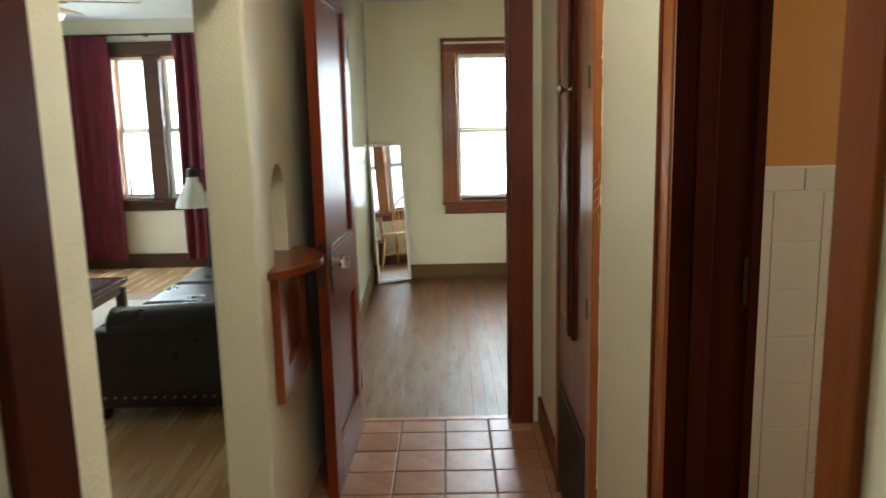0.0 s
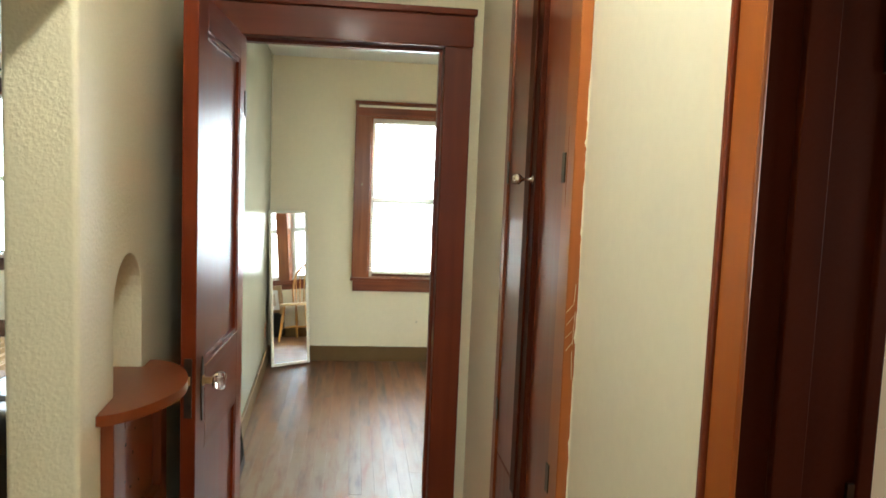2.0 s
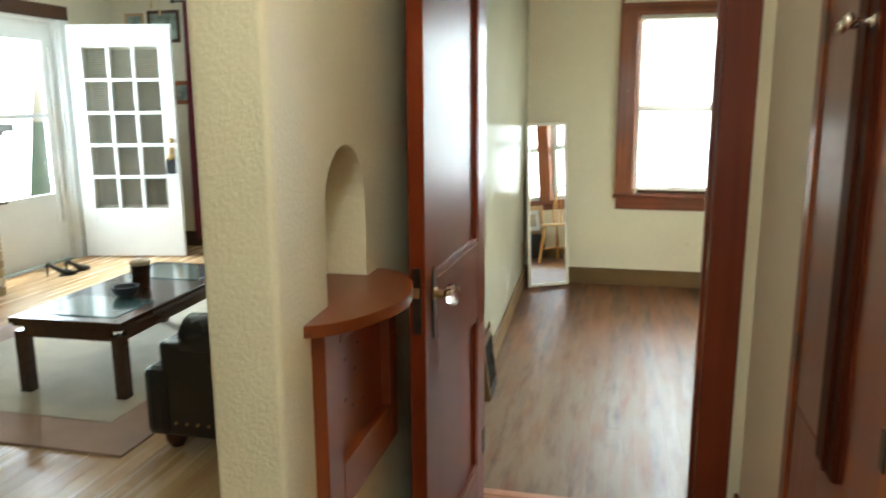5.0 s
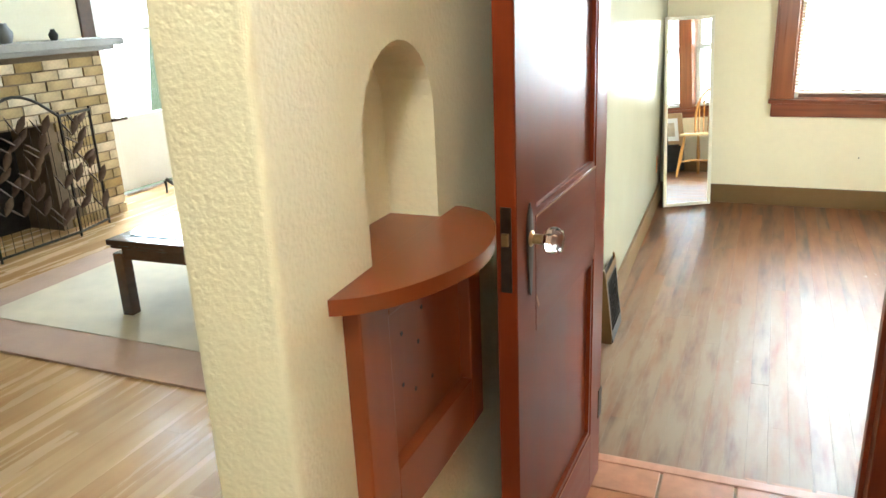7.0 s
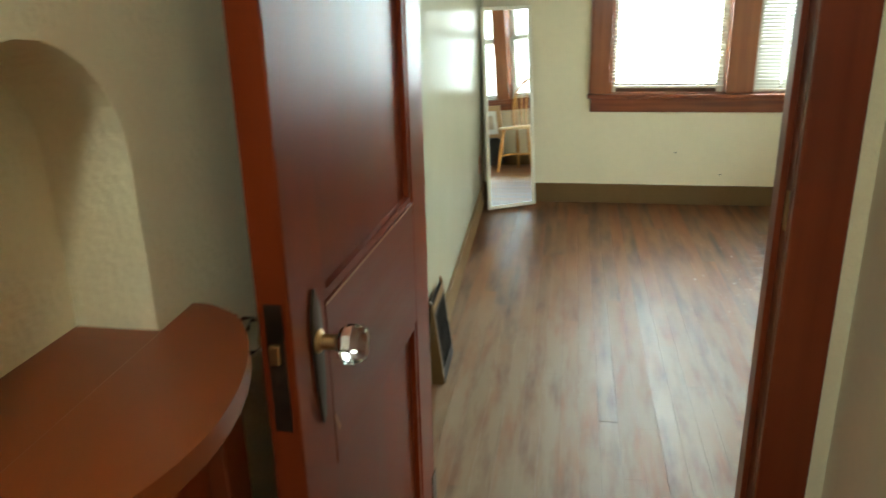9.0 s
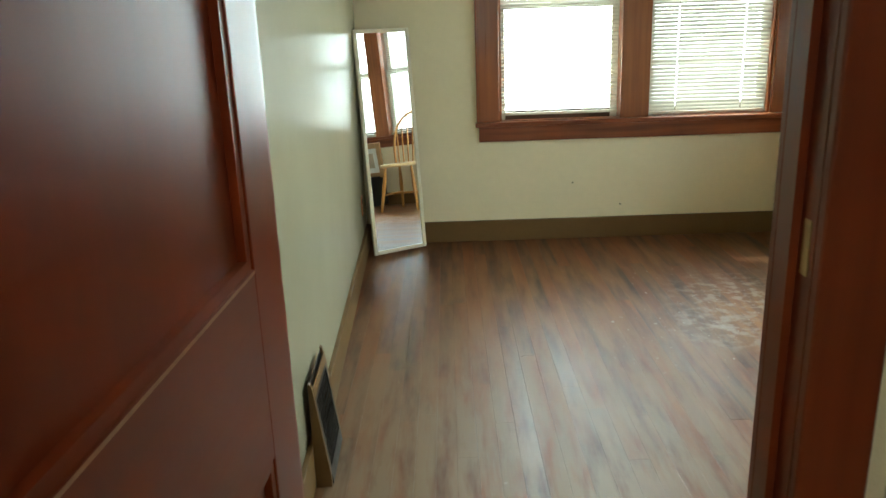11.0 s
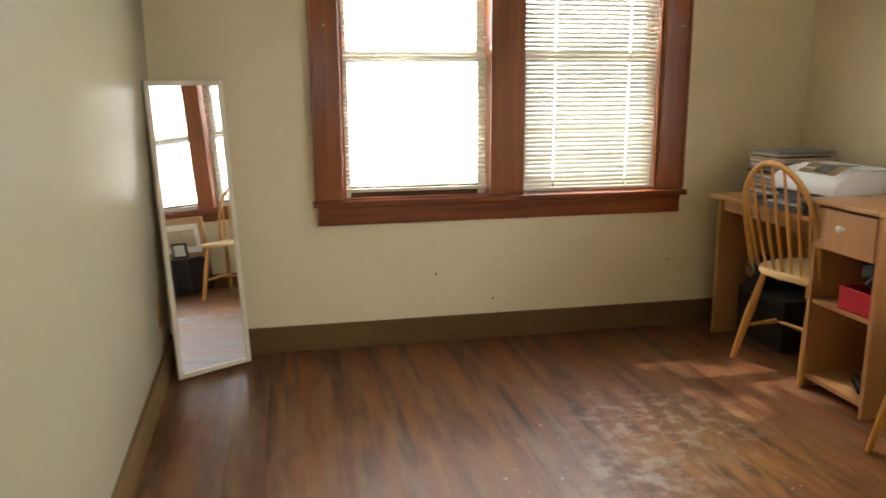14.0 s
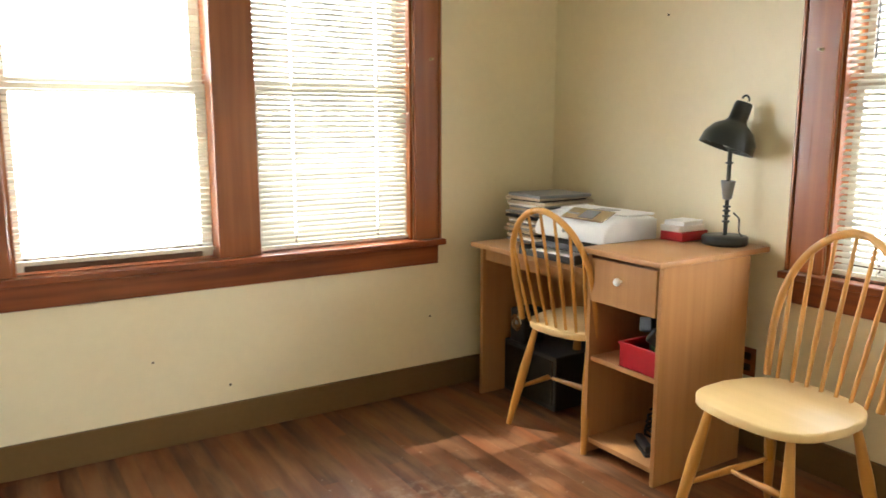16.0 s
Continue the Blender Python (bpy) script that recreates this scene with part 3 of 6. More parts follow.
def sash_window(name, label, m, wide, mull, z0, z1, casing, tilts, trim, trim_x, insets=((0, 0), (0, 0)), lifts=(0.008, 0.008)):
    """A pair of double-hung sashes; u runs along the wall, +y goes outward, the wall's face is y = 0. wide: both clear widths."""
    w = thing(name, label, "window", kind="structure", m=m)
    c, total = casing, 2 * casing + sum(wide) + mull
    spans = ((c, c + wide[0]), (c + wide[0] + mull, c + wide[0] + mull + wide[1]))
    part("casing", bx((0, c, -0.022, 0, z0, z1), bevel=0.004), trim, w)
    part("casing", bx((total - c, total, -0.022, 0, z0, z1), bevel=0.004), trim, w)
    part("head_casing", bx((0.0, total, -0.024, 0, z1, z1 + 0.10), bevel=0.004), trim_x, w)
    part("cap_moulding", bx((-0.018, total + 0.018, -0.040, 0, z1 + 0.10, z1 + 0.122), bevel=0.005), trim_x, w)
    part("back_band", bx((-0.012, 0.0, -0.030, 0, z0, z1 + 0.10), bevel=0.003), trim, w)
    part("back_band", bx((total, total + 0.012, -0.030, 0, z0, z1 + 0.10), bevel=0.003), trim, w)
    part("mullion", bx((spans[0][1], spans[1][0], -0.020, 0.12, z0, z1), bevel=0.004), trim, w)
    part("window_sill", bx((-0.02, total + 0.02, -0.058, 0.0, z0 - 0.026, z0), (c, total - c, 0.0, 0.14, z0 - 0.026, z0), bevel=0.004), trim_x, w)
    part("apron", bx((0, total, -0.020, 0, z0 - 0.115, z0 - 0.026), bevel=0.003), trim_x, w)
    part("jamb_lining", bx((c - 0.001, c + 0.014, 0.001, 0.15, z0, z1), (total - c - 0.014, total - c + 0.001, 0.001, 0.15, z0, z1), (c, total - c, 0.001, 0.15, z1 - 0.014, z1 + 0.001)), ORANGEWOOD, w, "bare orange-brown jamb")
    zm = z0 + 0.48 * (z1 - z0)
    for (a, b), tilt, (ia, ib), lift in zip(spans, tilts, insets, lifts):
        for lo, hi, y in ((z0, zm + 0.02, 0.075), (zm - 0.02, z1 - 0.014, 0.11)):
            part("sash", bx((a, a + 0.04, y, y + 0.032, lo, hi), (b - 0.04, b, y, y + 0.032, lo, hi), (a + 0.04, b - 0.04, y, y + 0.032, hi - 0.038, hi)), SASHPAINT, w, "pale painted sash")
            part("sash_rail", bx((a + 0.04, b - 0.04, y, y + 0.032, lo, lo + 0.05)), DARKTRIM if lo == z0 else SASHPAINT, w)
            pane = part("pane", bx((a + 0.038, b - 0.038, y + 0.014, y + 0.018, lo + 0.045, hi - 0.034)), GLASS, w, smooth=0)
            pane.visible_shadow = False
        holder = thing("venetian_blind", "ivory venetian blind lowered over a window sash", "blind", group="window blinds", m=m)
        blind(holder, a + 0.008 + ia, b - 0.008 - ib, z0 + lift, z1 - 0.016, 0.034, radians(tilt))
        wx = a + 0.10
        if a == spans[1][0] and name == "window_1":
            continue
        part("wand", tube(bmesh.new(), [(wx, 0.010, z1 - 0.05), (wx + 0.004, 0.006, z1 - 0.62)], 0.0035, 6), GREYP, holder, "thin grey tilt wand")
    return w


sash_window("window_1", "red-brown varnished double window with lowered blinds", pose(0.07, YB1, 0), (0.695, 0.70), 0.165, 0.715, 2.05, 0.12, (10, 50), WINWOOD, WINWOOD_X, lifts=(0.03, 0.008))
sash_window("window_2", "red-brown varnished double window with lowered blinds", pose(XB1, 6.24, 0, 0, 0, -90), (0.695, 0.70), 0.165, 0.715, 2.05, 0.12, (30, 32), WINWOOD, WINWOOD_X)
# dark trim here stands in for the shade on a backlit casing
sash_window("window_3", "double window between maroon curtains, trim darkened for backlit shade", pose(-3.37, YL1, 0), (0.33, 0.33), 0.16, 0.715, 2.16, 0.12, (4, 4), DARKTRIM, DARKTRIM)

def curtain_rod(m, length):
    """A flat ivory rod with returned ends, on two brackets."""
    rod = thing("curtain_rod", "flat ivory metal curtain rod over a window", "curtain rod", group="bedroom curtain rods", m=m)
    part("rod_bar", bx((0, length, -0.052, -0.047, 0, 0.020), (0, 0.004, -0.047, -0.026, 0, 0.020), (length - 0.004, length, -0.047, -0.026, 0, 0.020), bevel=0.001), IVORYP, rod)
    for u in (0.012, length - 0.012):
        part("bracket", bx((u - 0.008, u + 0.008, -0.0465, -0.0245, 0.002, 0.018), bevel=0.001), BRASS, rod)


curtain_rod(pose(0.085, YB1, 2.118), 1.77)
curtain_rod(pose(XB1, 6.225, 2.118, 0, 0, -90), 1.77)

# ---- skirtings ----
def board_strip(name, boxes, material, label):
    return setting(name, bx(*boxes, bevel=0.004), material, label, "skirting")


board_strip("baseboard_bedroom", [(west_x(YB1), XB1, YB1 - 0.016, YB1, 0, 0.127)], OLIVE, "olive-brown painted skirting board")
setting("baseboard_bedroom_west", slab(bmesh.new(), [(west_x(YB0), YB0 + 0.023), (west_x(YB0) + 0.016, YB0 + 0.023), (west_x(YB1) + 0.016, YB1 - 0.016), (west_x(YB1), YB1 - 0.016)], 0, 0.132, soft=0.003), OLIVE, "olive-brown painted skirting board", "skirting")
board_strip("baseboard_bedroom_east", [(XB1 - 0.016, XB1, YB0, YB1 - 0.016, 0, 0.127)], OLIVE, "olive-brown painted skirting board")
board_strip("baseboard_living", [(XL0, -0.75, YL1 - 0.018, YL1, 0, 0.15)], DARKTRIM, "dark brown skirting board")
board_strip("baseboard_hall", [(XR - 0.016, XR, 3.47, YH, 0, 0.13)], MAHOG_Y, "dark red-brown skirting board")


# ---- bedroom doorway and door ----
def casing_set(name, x0, x1, y0, y1, top, width, label, m_side, m_head):
    w = thing(name, label, "door frame", kind="structure")
    part("casing", bx((x0 - width, x0, y0, y1, 0, top), bevel=0.004), m_side, w)
    part("casing", bx((x1, x1 + width, y0, y1, 0, top), bevel=0.004), m_side, w)
    part("head_casing", bx((x0 - width - 0.003, x1 + width + 0.003, y0 - 0.002, y1, top, top + 0.115), bevel=0.004), m_head, w)
    part("cap_moulding", bx((x0 - width - 0.012, x1 + width + 0.012, y0 - 0.016, y1, top + 0.115, top + 0.14), bevel=0.005), m_head, w)
    return w


frame_1 = casing_set("door_frame_1", -0.375, 0.385, YH - 0.022, YH, 2.05, 0.105, "dark red-brown varnished door frame", MAHOG, MAHOG_H)
part("jamb", bx((-0.395, -0.375, YH, YB0, 0, 2.05)), MAHOG, frame_1)
part("jamb", bx((0.385, 0.405, YH, YB0, 0, 2.05)), MAHOG, frame_1)
part("head_jamb", bx((-0.395, 0.405, YH, YB0, 2.05, 2.07)), MAHOG_H, frame_1)
part("stop", bx((-0.375, -0.365, YH + 0.045, YH + 0.085, 0, 2.05)), MAHOG, frame_1)
part("stop", bx((0.372, 0.385, YH + 0.045, YH + 0.085, 0, 2.05)), MAHOG, frame_1)
part("head_stop", bx((-0.365, 0.372, YH + 0.045, YH + 0.085, 2.037, 2.05)), MAHOG_H, frame_1)
part("casing", bx((-0.48, -0.375, YB0, YB0 + 0.022, 0, 2.05), bevel=0.004), MAHOG, frame_1)
part("casing", bx((0.385, 0.49, YB0, YB0 + 0.022, 0, 2.05), bevel=0.004), MAHOG, frame_1)
part("head_casing", bx((-0.483, 0.493, YB0, YB0 + 0.024, 2.05, 2.165), bevel=0.004), MAHOG_H, frame_1)
part("strike_plate", bx((0.3835, 0.3855, YH + 0.012, YH + 0.032, 0.90, 0.98)), BRASS, frame_1, "small brass strike plate")


def knob_profile(s=1.0):
    return [(0.006 * s, 0), (0.008 * s, 0.004 * s), (0.008 * s, 0.020 * s), (0.012 * s, 0.024 * s), (0.020 * s, 0.030 * s), (0.026 * s, 0.040 * s), (0.026 * s, 0.050 * s), (0.020 * s, 0.057 * s), (0.008 * s, 0.060 * s)]


def panel_door(name, label, m, w, h, t, rails, stile, mats, knob_z, moulded=True):
    """A panelled leaf: u from the hinge, y = 0 its front, +y its back. rails: (bottom, top) of each rail."""
    d = thing(name, label, "door", kind="structure", m=m)
    mv, mh = mats
    part("stile", bx((0, stile, 0, t, 0.008, h), bevel=0.003), mv, d)
    part("stile", bx((w - stile, w, 0, t, 0.008, h), bevel=0.003), mv, d)
    for lo, hi in rails:
        part("rail", bx((stile, w - stile, 0, t, lo, hi)), mh, d)
    for (_, a), (b, _) in zip(rails, rails[1:]):
        part("panel", bx((stile, w - stile, 0.014, t - 0.014, a, b)), mv, d)
        bm = bmesh.new()
        for y0, y1 in ((0.003, 0.014), (t - 0.014, t - 0.003)):
            box(bm, stile, stile + 0.014, y0, y1, a, b)
            box(bm, w - stile - 0.014, w - stile, y0, y1, a, b)
            box(bm, stile + 0.014, w - stile - 0.014, y0, y1, a, a + 0.014)
            box(bm, stile + 0.014, w - stile - 0.014, y0, y1, b - 0.014, b)
        part("panel_moulding", bm, mv, d)
    return d


leaf_m = pose(-0.379, 4.106, 0) @ Matrix.Rotation(math.atan2(-0.722, -0.023), 4, "Z")
door_1 = panel_door("door_1", "open two-panel mahogany door with glass knob", leaf_m, 0.722, 2.035, 0.042, ((0.008, 0.20), (0.735, 0.985), (1.945, 2.035)), 0.115, (DOORWOOD, MAHOG_H), 0.94)
for side, y in ((1, 0.042), (-1, 0.0)):
    plate = part("escutcheon", slab(bmesh.new(), [(-0.007, -0.112), (0.0, -0.120), (0.007, -0.112), (0.013, -0.060), (0.017, -0.012), (0.018, 0.022), (0.014, 0.048), (0.0, 0.072), (-0.014, 0.048), (-0.018, 0.022), (-0.017, -0.012), (-0.013, -0.060)], 0, 0.004, soft=0.001), DARKMETAL, door_1, "dark bronze escutcheon")
    plate.matrix_basis = pose(0.650, y, 0.950, -90 if side > 0 else 90) @ Matrix.Rotation(math.pi if side > 0 else 0.0, 4, "Z")
    shank = part("knob_shank", lathe(bmesh.new(), [(0.016, 0), (0.016, 0.006), (0.010, 0.010), (0.010, 0.028), (0.015, 0.032)], 16), BRASS, plate)
    knob = part("knob", lathe(bmesh.new(), [(0.012, 0.030), (0.019, 0.034), (0.027, 0.044), (0.028, 0.056), (0.022, 0.066), (0.010, 0.069)], 8), CRYSTAL, plate, "faceted clear glass knob", smooth=0)
part("latch_plate", bx((0.722, 0.7235, 0.010, 0.032, 0.86, 1.03)), DARKMETAL, door_1, "dark bronze latch plate on the door edge")
part("latch_bolt", bx((0.7235, 0.732, 0.014, 0.028, 0.955, 0.980), bevel=0.002), BRASS, door_1)
for a in (0.200, 0.985):
    part("worn_edge", bx((0.115, 0.607, 0.0424, 0.0428, a - 0.005, a - 0.001)), RUBBED, door_1, "pale rubbed edge along the rail")
for z in (0.25, 1.80):
    part("hinge", bx((-0.006, 0.03, 0.0422, 0.0445, z - 0.045, z + 0.045)), DARKMETAL, door_1)
part("scuff", slab(bmesh.new(), [(0.585, 0.785), (0.592, 0.78), (0.608, 0.812), (0.603, 0.816)], 0, 0.0006), ORANGEWOOD, door_1, "rubbed pale scuff").matrix_basis = pose(0, 0.0425, 0, 90) @ Matrix.Scale(1, 4)


# ---- shelf and cabinet under the niche ----
shelf = thing("niche_shelf", "rounded red-brown varnished shelf under the arched niche", "shelf")
front = [(-0.474, 2.885), (-0.425, 2.915), (-0.380, 2.978), (-0.346, 3.065), (-0.336, 3.145), (-0.350, 3.235), (-0.382, 3.315), (-0.428, 3.375), (-0.487, 3.395)]


def eased(points, steps=4):
    """A smooth curve through the points."""
    pts = [Vector(p) for p in points]
    pts = [2 * pts[0] - pts[1]] + pts + [2 * pts[-1] - pts[-2]]
    curve = []
    for a, b, c, d in zip(pts, pts[1:], pts[2:], pts[3:]):
        for k in range(steps):
            f = k / steps
            p = 0.5 * (2 * b + (c - a) * f + (2 * a - 5 * b + 4 * c - d) * f * f + (3 * b - a - 3 * c + d) * f ** 3)
            curve.append((p.x, p.y))
    return curve + [tuple(points[-1])]


def flat_topped(ob):
    for face in ob.data.polygons:
        if abs(face.normal.z) > 0.99:
            face.use_smooth = False
    return ob


flat_topped(part("shelf_board", slab(bmesh.new(), eased(front), 1.001, 1.025, soft=0.004), SHELFWOOD, shelf, smooth=30))
part("niche_board", bx((-0.586, -0.4755, 3.0315, 3.3135, 1.001, 1.0245)), SHELFWOOD, shelf, "varnished board inside the niche")
cab = thing("wall_cabinet", "red-brown framed cabinet panel below the niche shelf", "cabinet")
cx0, cx1 = -0.475, -0.440
part("frame_stile", bx((cx0, cx1, 2.925, 3.010, 0.585, 0.999), bevel=0.003), REDDISH, cab)
part("frame_stile", bx((cx0, cx1, 3.335, 3.395, 0.585, 0.999), bevel=0.003), REDDISH, cab)
part("frame_rail", bx((cx0, cx1, 3.010, 3.335, 0.585, 0.690), bevel=0.002), REDDISH_Y, cab)
part("frame_rail", bx((cx0, cx1, 3.010, 3.335, 0.955, 0.999), bevel=0.002), REDDISH_Y, cab)
panel_board = part("cabinet_panel", bx((cx0, cx0 + 0.012, 3.010, 3.335, 0.690, 0.955)), REDDISH, cab)
for y, z in ((3.09, 0.89), (3.17, 0.905), (3.085, 0.80), (3.15, 0.85), (3.13, 0.77), (3.20, 0.76)):
    part("vent_hole", lathe(bmesh.new(), [(0.0042, 0), (0.0042, 0.0008)], 10), BLACKP, panel_board).matrix_basis = pose(cx0 + 0.012, y, z, 0, 90)


# ---- built-in cupboard in the hall ----
cup = thing("built_in_cupboard", "tall built-in cupboard with two varnished doors and grille", "cupboard")
fx = 0.505
part("side_casing", bx((fx, XR, 2.755, 2.832, 0, 2.30), bevel=0.003), ORANGEWOOD, cup, "orange-brown chipped casing")
part("side_casing", bx((fx, XR, 3.420, 3.470, 0, 2.30), bevel=0.003), REDDISH, cup)
part("head_casing", bx((fx, XR, 2.755, 3.470, 2.30, 2.40), bevel=0.003), MAHOG_Y, cup)
near = part("cupboard_door", bx((0.508, XR, 2.835, 3.116, 0.75, 2.295), bevel=0.003), CUPWOOD, cup, "wide dark red-brown cupboard door")
far = part("cupboard_door", bx((0.512, XR, 3.120, 3.417, 0.75, 2.295), bevel=0.003), CUPWOOD, cup, "dark red-brown cupboard door")
# strip and bead take the tone darkened for shade
part("cover_strip", bx((0.494, 0.512, 3.030, 3.150, 0.745, 2.295), bevel=0.004), MAHOG_SHADED, near, "mahogany strip over the meeting edges, darkened for shade")
part("cover_bead", bx((0.488, 0.494, 3.070, 3.085, 0.75, 2.295), bevel=0.002), MAHOG_SHADED, near)
lower = part("lower_panel", bx((0.512, XR, 2.835, 3.417, 0.02, 0.747), bevel=0.003), MAHOG, cup)
for y, z, owner, s in ((3.052, 1.563, near, 1.0), (3.185, 1.563, far, 0.9)):
    x = 0.494 if owner is near else 0.512
    grip = part("cupboard_knob", lathe(bmesh.new(), [(0.011, 0), (0.011, 0.002), (0.006, 0.005), (0.0042, 0.009), (0.0042, 0.026 * s), (0.0075, 0.030 * s), (0.0125, 0.034 * s), (0.0135, 0.041 * s), (0.010, 0.046 * s), (0.004, 0.048 * s)], 14), CHROME, owner, "small bright metal knob on a long shank")
    grip.matrix_basis = pose(x, y, z, 0, -90)
for y, z, owner in ((2.833, 1.59, near), (2.833, 0.91, near), (3.418, 1.583, far), (3.418, 0.883, far)):
    part("hinge", bx((0.5025, 0.5055, y - 0.020, y + 0.004, z - 0.032, z + 0.032), bevel=0.001), DARKMETAL, owner, "dark bronze hinge")
grille = part("return_grille", bx((0.506, 0.512, 2.86, 3.40, 0.06, 0.075), (0.506, 0.512, 2.86, 3.40, 0.455, 0.47), (0.506, 0.512, 2.86, 2.875, 0.075, 0.455), (0.506, 0.512, 3.385, 3.40, 0.075, 0.455)), DARKMETAL, cup, "dark bronze mesh grille")
bm = bmesh.new()
for i in range(26):
    y = 2.885 + i * 0.02
    box(bm, 0.509, 0.5115, y - 0.003, y + 0.003, 0.075, 0.455)
for i in range(18):
    z = 0.09 + i * 0.0205
    box(bm, 0.5075, 0.509, 2.875, 3.385, z - 0.003, z + 0.003)
part("grille_mesh", bm, DARKMETAL, grille)
bm = bmesh.new()
for y, z, l, a in ((2.79, 1.30, 0.022, 50), (2.785, 1.275, 0.024, 52), (2.79, 1.245, 0.020, 46), (2.785, 1.22, 0.022, 54), (2.765, 1.33, 0.04, 86), (2.762, 1.26, 0.07, 88), (2.763, 1.18, 0.06, 92)):
    box(bm, -l / 2, l / 2, -0.0006, 0.0006, 0, 0.0006, m=pose(XR - 0.004 - 0.36 * (y - 2.755), 2.7546, z) @ pose(0, 0, 0, 90, 0, 0) @ pose(0, 0, 0, 0, 0, a))
part("scratches", bm, mat("bare_scratched_wood", (0.62, 0.45, 0.28), 0.6), cup, "pale scratches in the varnish")

def ragged_strip(x, y, side, z0, z1, wide, seed, facing=-1):
    """Uneven wall paint lapping over the edge of a board; side: which way along y it laps."""
    rng = random.Random(seed)
    bm = bmesh.new()
    rows, z, w = [], z0, 0.0
    while z < z1:
        w = max(0.0004, min(wide, w + rng.uniform(-0.5, 0.5) * wide)) if rng.random() > 0.06 else wide * rng.uniform(1.0, 1.9)
        rows.append((z, w))
        z += rng.uniform(0.004, 0.018)
    front = [[bm.verts.new((x + facing * 0.0008, y, z)), bm.verts.new((x + facing * 0.0008, y + side * w, z))] for z, w in rows]
    back = [[bm.verts.new((x, y, z)), bm.verts.new((x, y + side * w, z))] for z, w in rows]
    for k in range(len(rows) - 1):
        bm.faces.new((front[k][0], front[k][1], front[k + 1][1], front[k + 1][0]))
        bm.faces.new((front[k][1], back[k][1], back[k + 1][1], front[k + 1][1]))
        bm.faces.new((front[k][0], back[k][0], back[k + 1][0], front[k + 1][0]))
    return bm


part("lapped_paint", ragged_strip(0, 0, 1, 0.02, 2.29, 0.003, 5), HALL_PAINT, cup, "ragged wall paint along the casing").matrix_basis = pose(XR, 2.755, 0, 0, 0, 90)
part("lapped_paint", ragged_strip(0, 0, 1, 0.59, 0.995, 0.003, 8, 1), PLASTER, cab, "ragged wall paint along the frame").matrix_basis = pose(cx0, 2.925, 0, 0, 0, -90)

# ---- bathroom doorway ----
bd = thing("door_frame_2", "dark brown bathroom door frame with an orange-brown casing", "door frame", kind="structure")
part("casing", bx((0.522, XR, 2.085, 2.150, 0, 2.05), bevel=0.003), ORANGEWOOD, bd, "orange-brown casing")
part("back_band", bx((0.516, XR, 2.150, 2.162, 0, 2.06), bevel=0.003), MAHOG, bd)
# jamb, stop and inner casing darkened in colour for the dim doorway
part("jamb", bx((XR, 0.690, 2.100, 2.12, 0, 2.05)), MAHOG_SHADED, bd)
part("stop", bx((0.575, 0.615, 2.086, 2.100, 0, 2.05), bevel=0.002), MAHOG_SHADED, bd)
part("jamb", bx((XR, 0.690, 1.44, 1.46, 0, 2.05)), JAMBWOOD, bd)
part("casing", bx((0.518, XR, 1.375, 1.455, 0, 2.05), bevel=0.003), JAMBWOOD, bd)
part("casing", bx((0.690, 0.712, 2.092, 2.18, 0, 2.05), bevel=0.003), MAHOG_SHADED, bd)
part("head_casing", bx((0.506, XR, 1.37, 2.166, 2.05, 2.16), bevel=0.003), MAHOG_Y, bd)
part("head_jamb", bx((XR, 0.665, 1.46, 2.100, 2.05, 2.07)), MAHOG_Y, bd)
for z in (0.35, 1.15, 1.75):
    part("hinge", bx((0.680, 0.6895, 2.094, 2.0995, z - 0.05, z + 0.05)), DARKMETAL, bd)

# trim at the near end of the hall
tr = thing("door_frame_3", "dark brown varnished casing on the hall wall", "door frame", kind="structure")
# casing colour darkened to stand in for shade
part("casing", bx((-0.475, -0.452, 1.52, 1.655, 0, 2.05), bevel=0.004), MAHOG_SHADED, tr)
part("head_casing", bx((-0.475, -0.452, 0.60, 1.655, 2.05, 2.16), bevel=0.004), MAHOG_Y, tr)


# ---- bedroom things ----
def leaning_mirror():
    base_l, base_r = Vector((-0.549, 7.256, 0)), Vector((-0.258, 7.4285, 0))
    e = (base_r - base_l).normalized()
    n = Vector((-e.y, e.x, 0))
    up = (n * 0.10 + e * -0.004 + Vector((0, 0, 1.245)))
    tall = up.length
    up.normalize()
    x = (e - up * e.dot(up)).normalized()
    y = up.cross(x)
    m = Matrix((x, y, up)).transposed().to_4x4()
    m.translation = base_l - x * 0.0 + Vector((0, 0, 0.012))
    w = (base_r - base_l).length
    mir = thing("leaning_mirror", "tall narrow ivory-framed mirror leaning in the corner", "mirror", m=m)
    b = 0.022
    part("frame_side", bx((0, b, 0, 0.016, 0, tall), bevel=0.003), IVORYP, mir)
    part("frame_side", bx((w - b, w, 0, 0.016, 0, tall), bevel=0.003), IVORYP, mir)
    part("frame_rail", bx((b, w - b, 0, 0.016, 0, b), bevel=0.003), IVORYP, mir)
    part("frame_rail", bx((b, w - b, 0, 0.016, tall - b, tall), bevel=0.003), IVORYP, mir)
    part("mirror_glass", bx((b - 0.003, w - b + 0.003, 0.006, 0.009, b - 0.003, tall - b + 0.003)), MIRROR, mir, smooth=0)
    part("backing", bx((b - 0.006, w - b + 0.006, 0.010, 0.014, b - 0.006, tall - b + 0.006)), TAN, mir)


leaning_mirror()


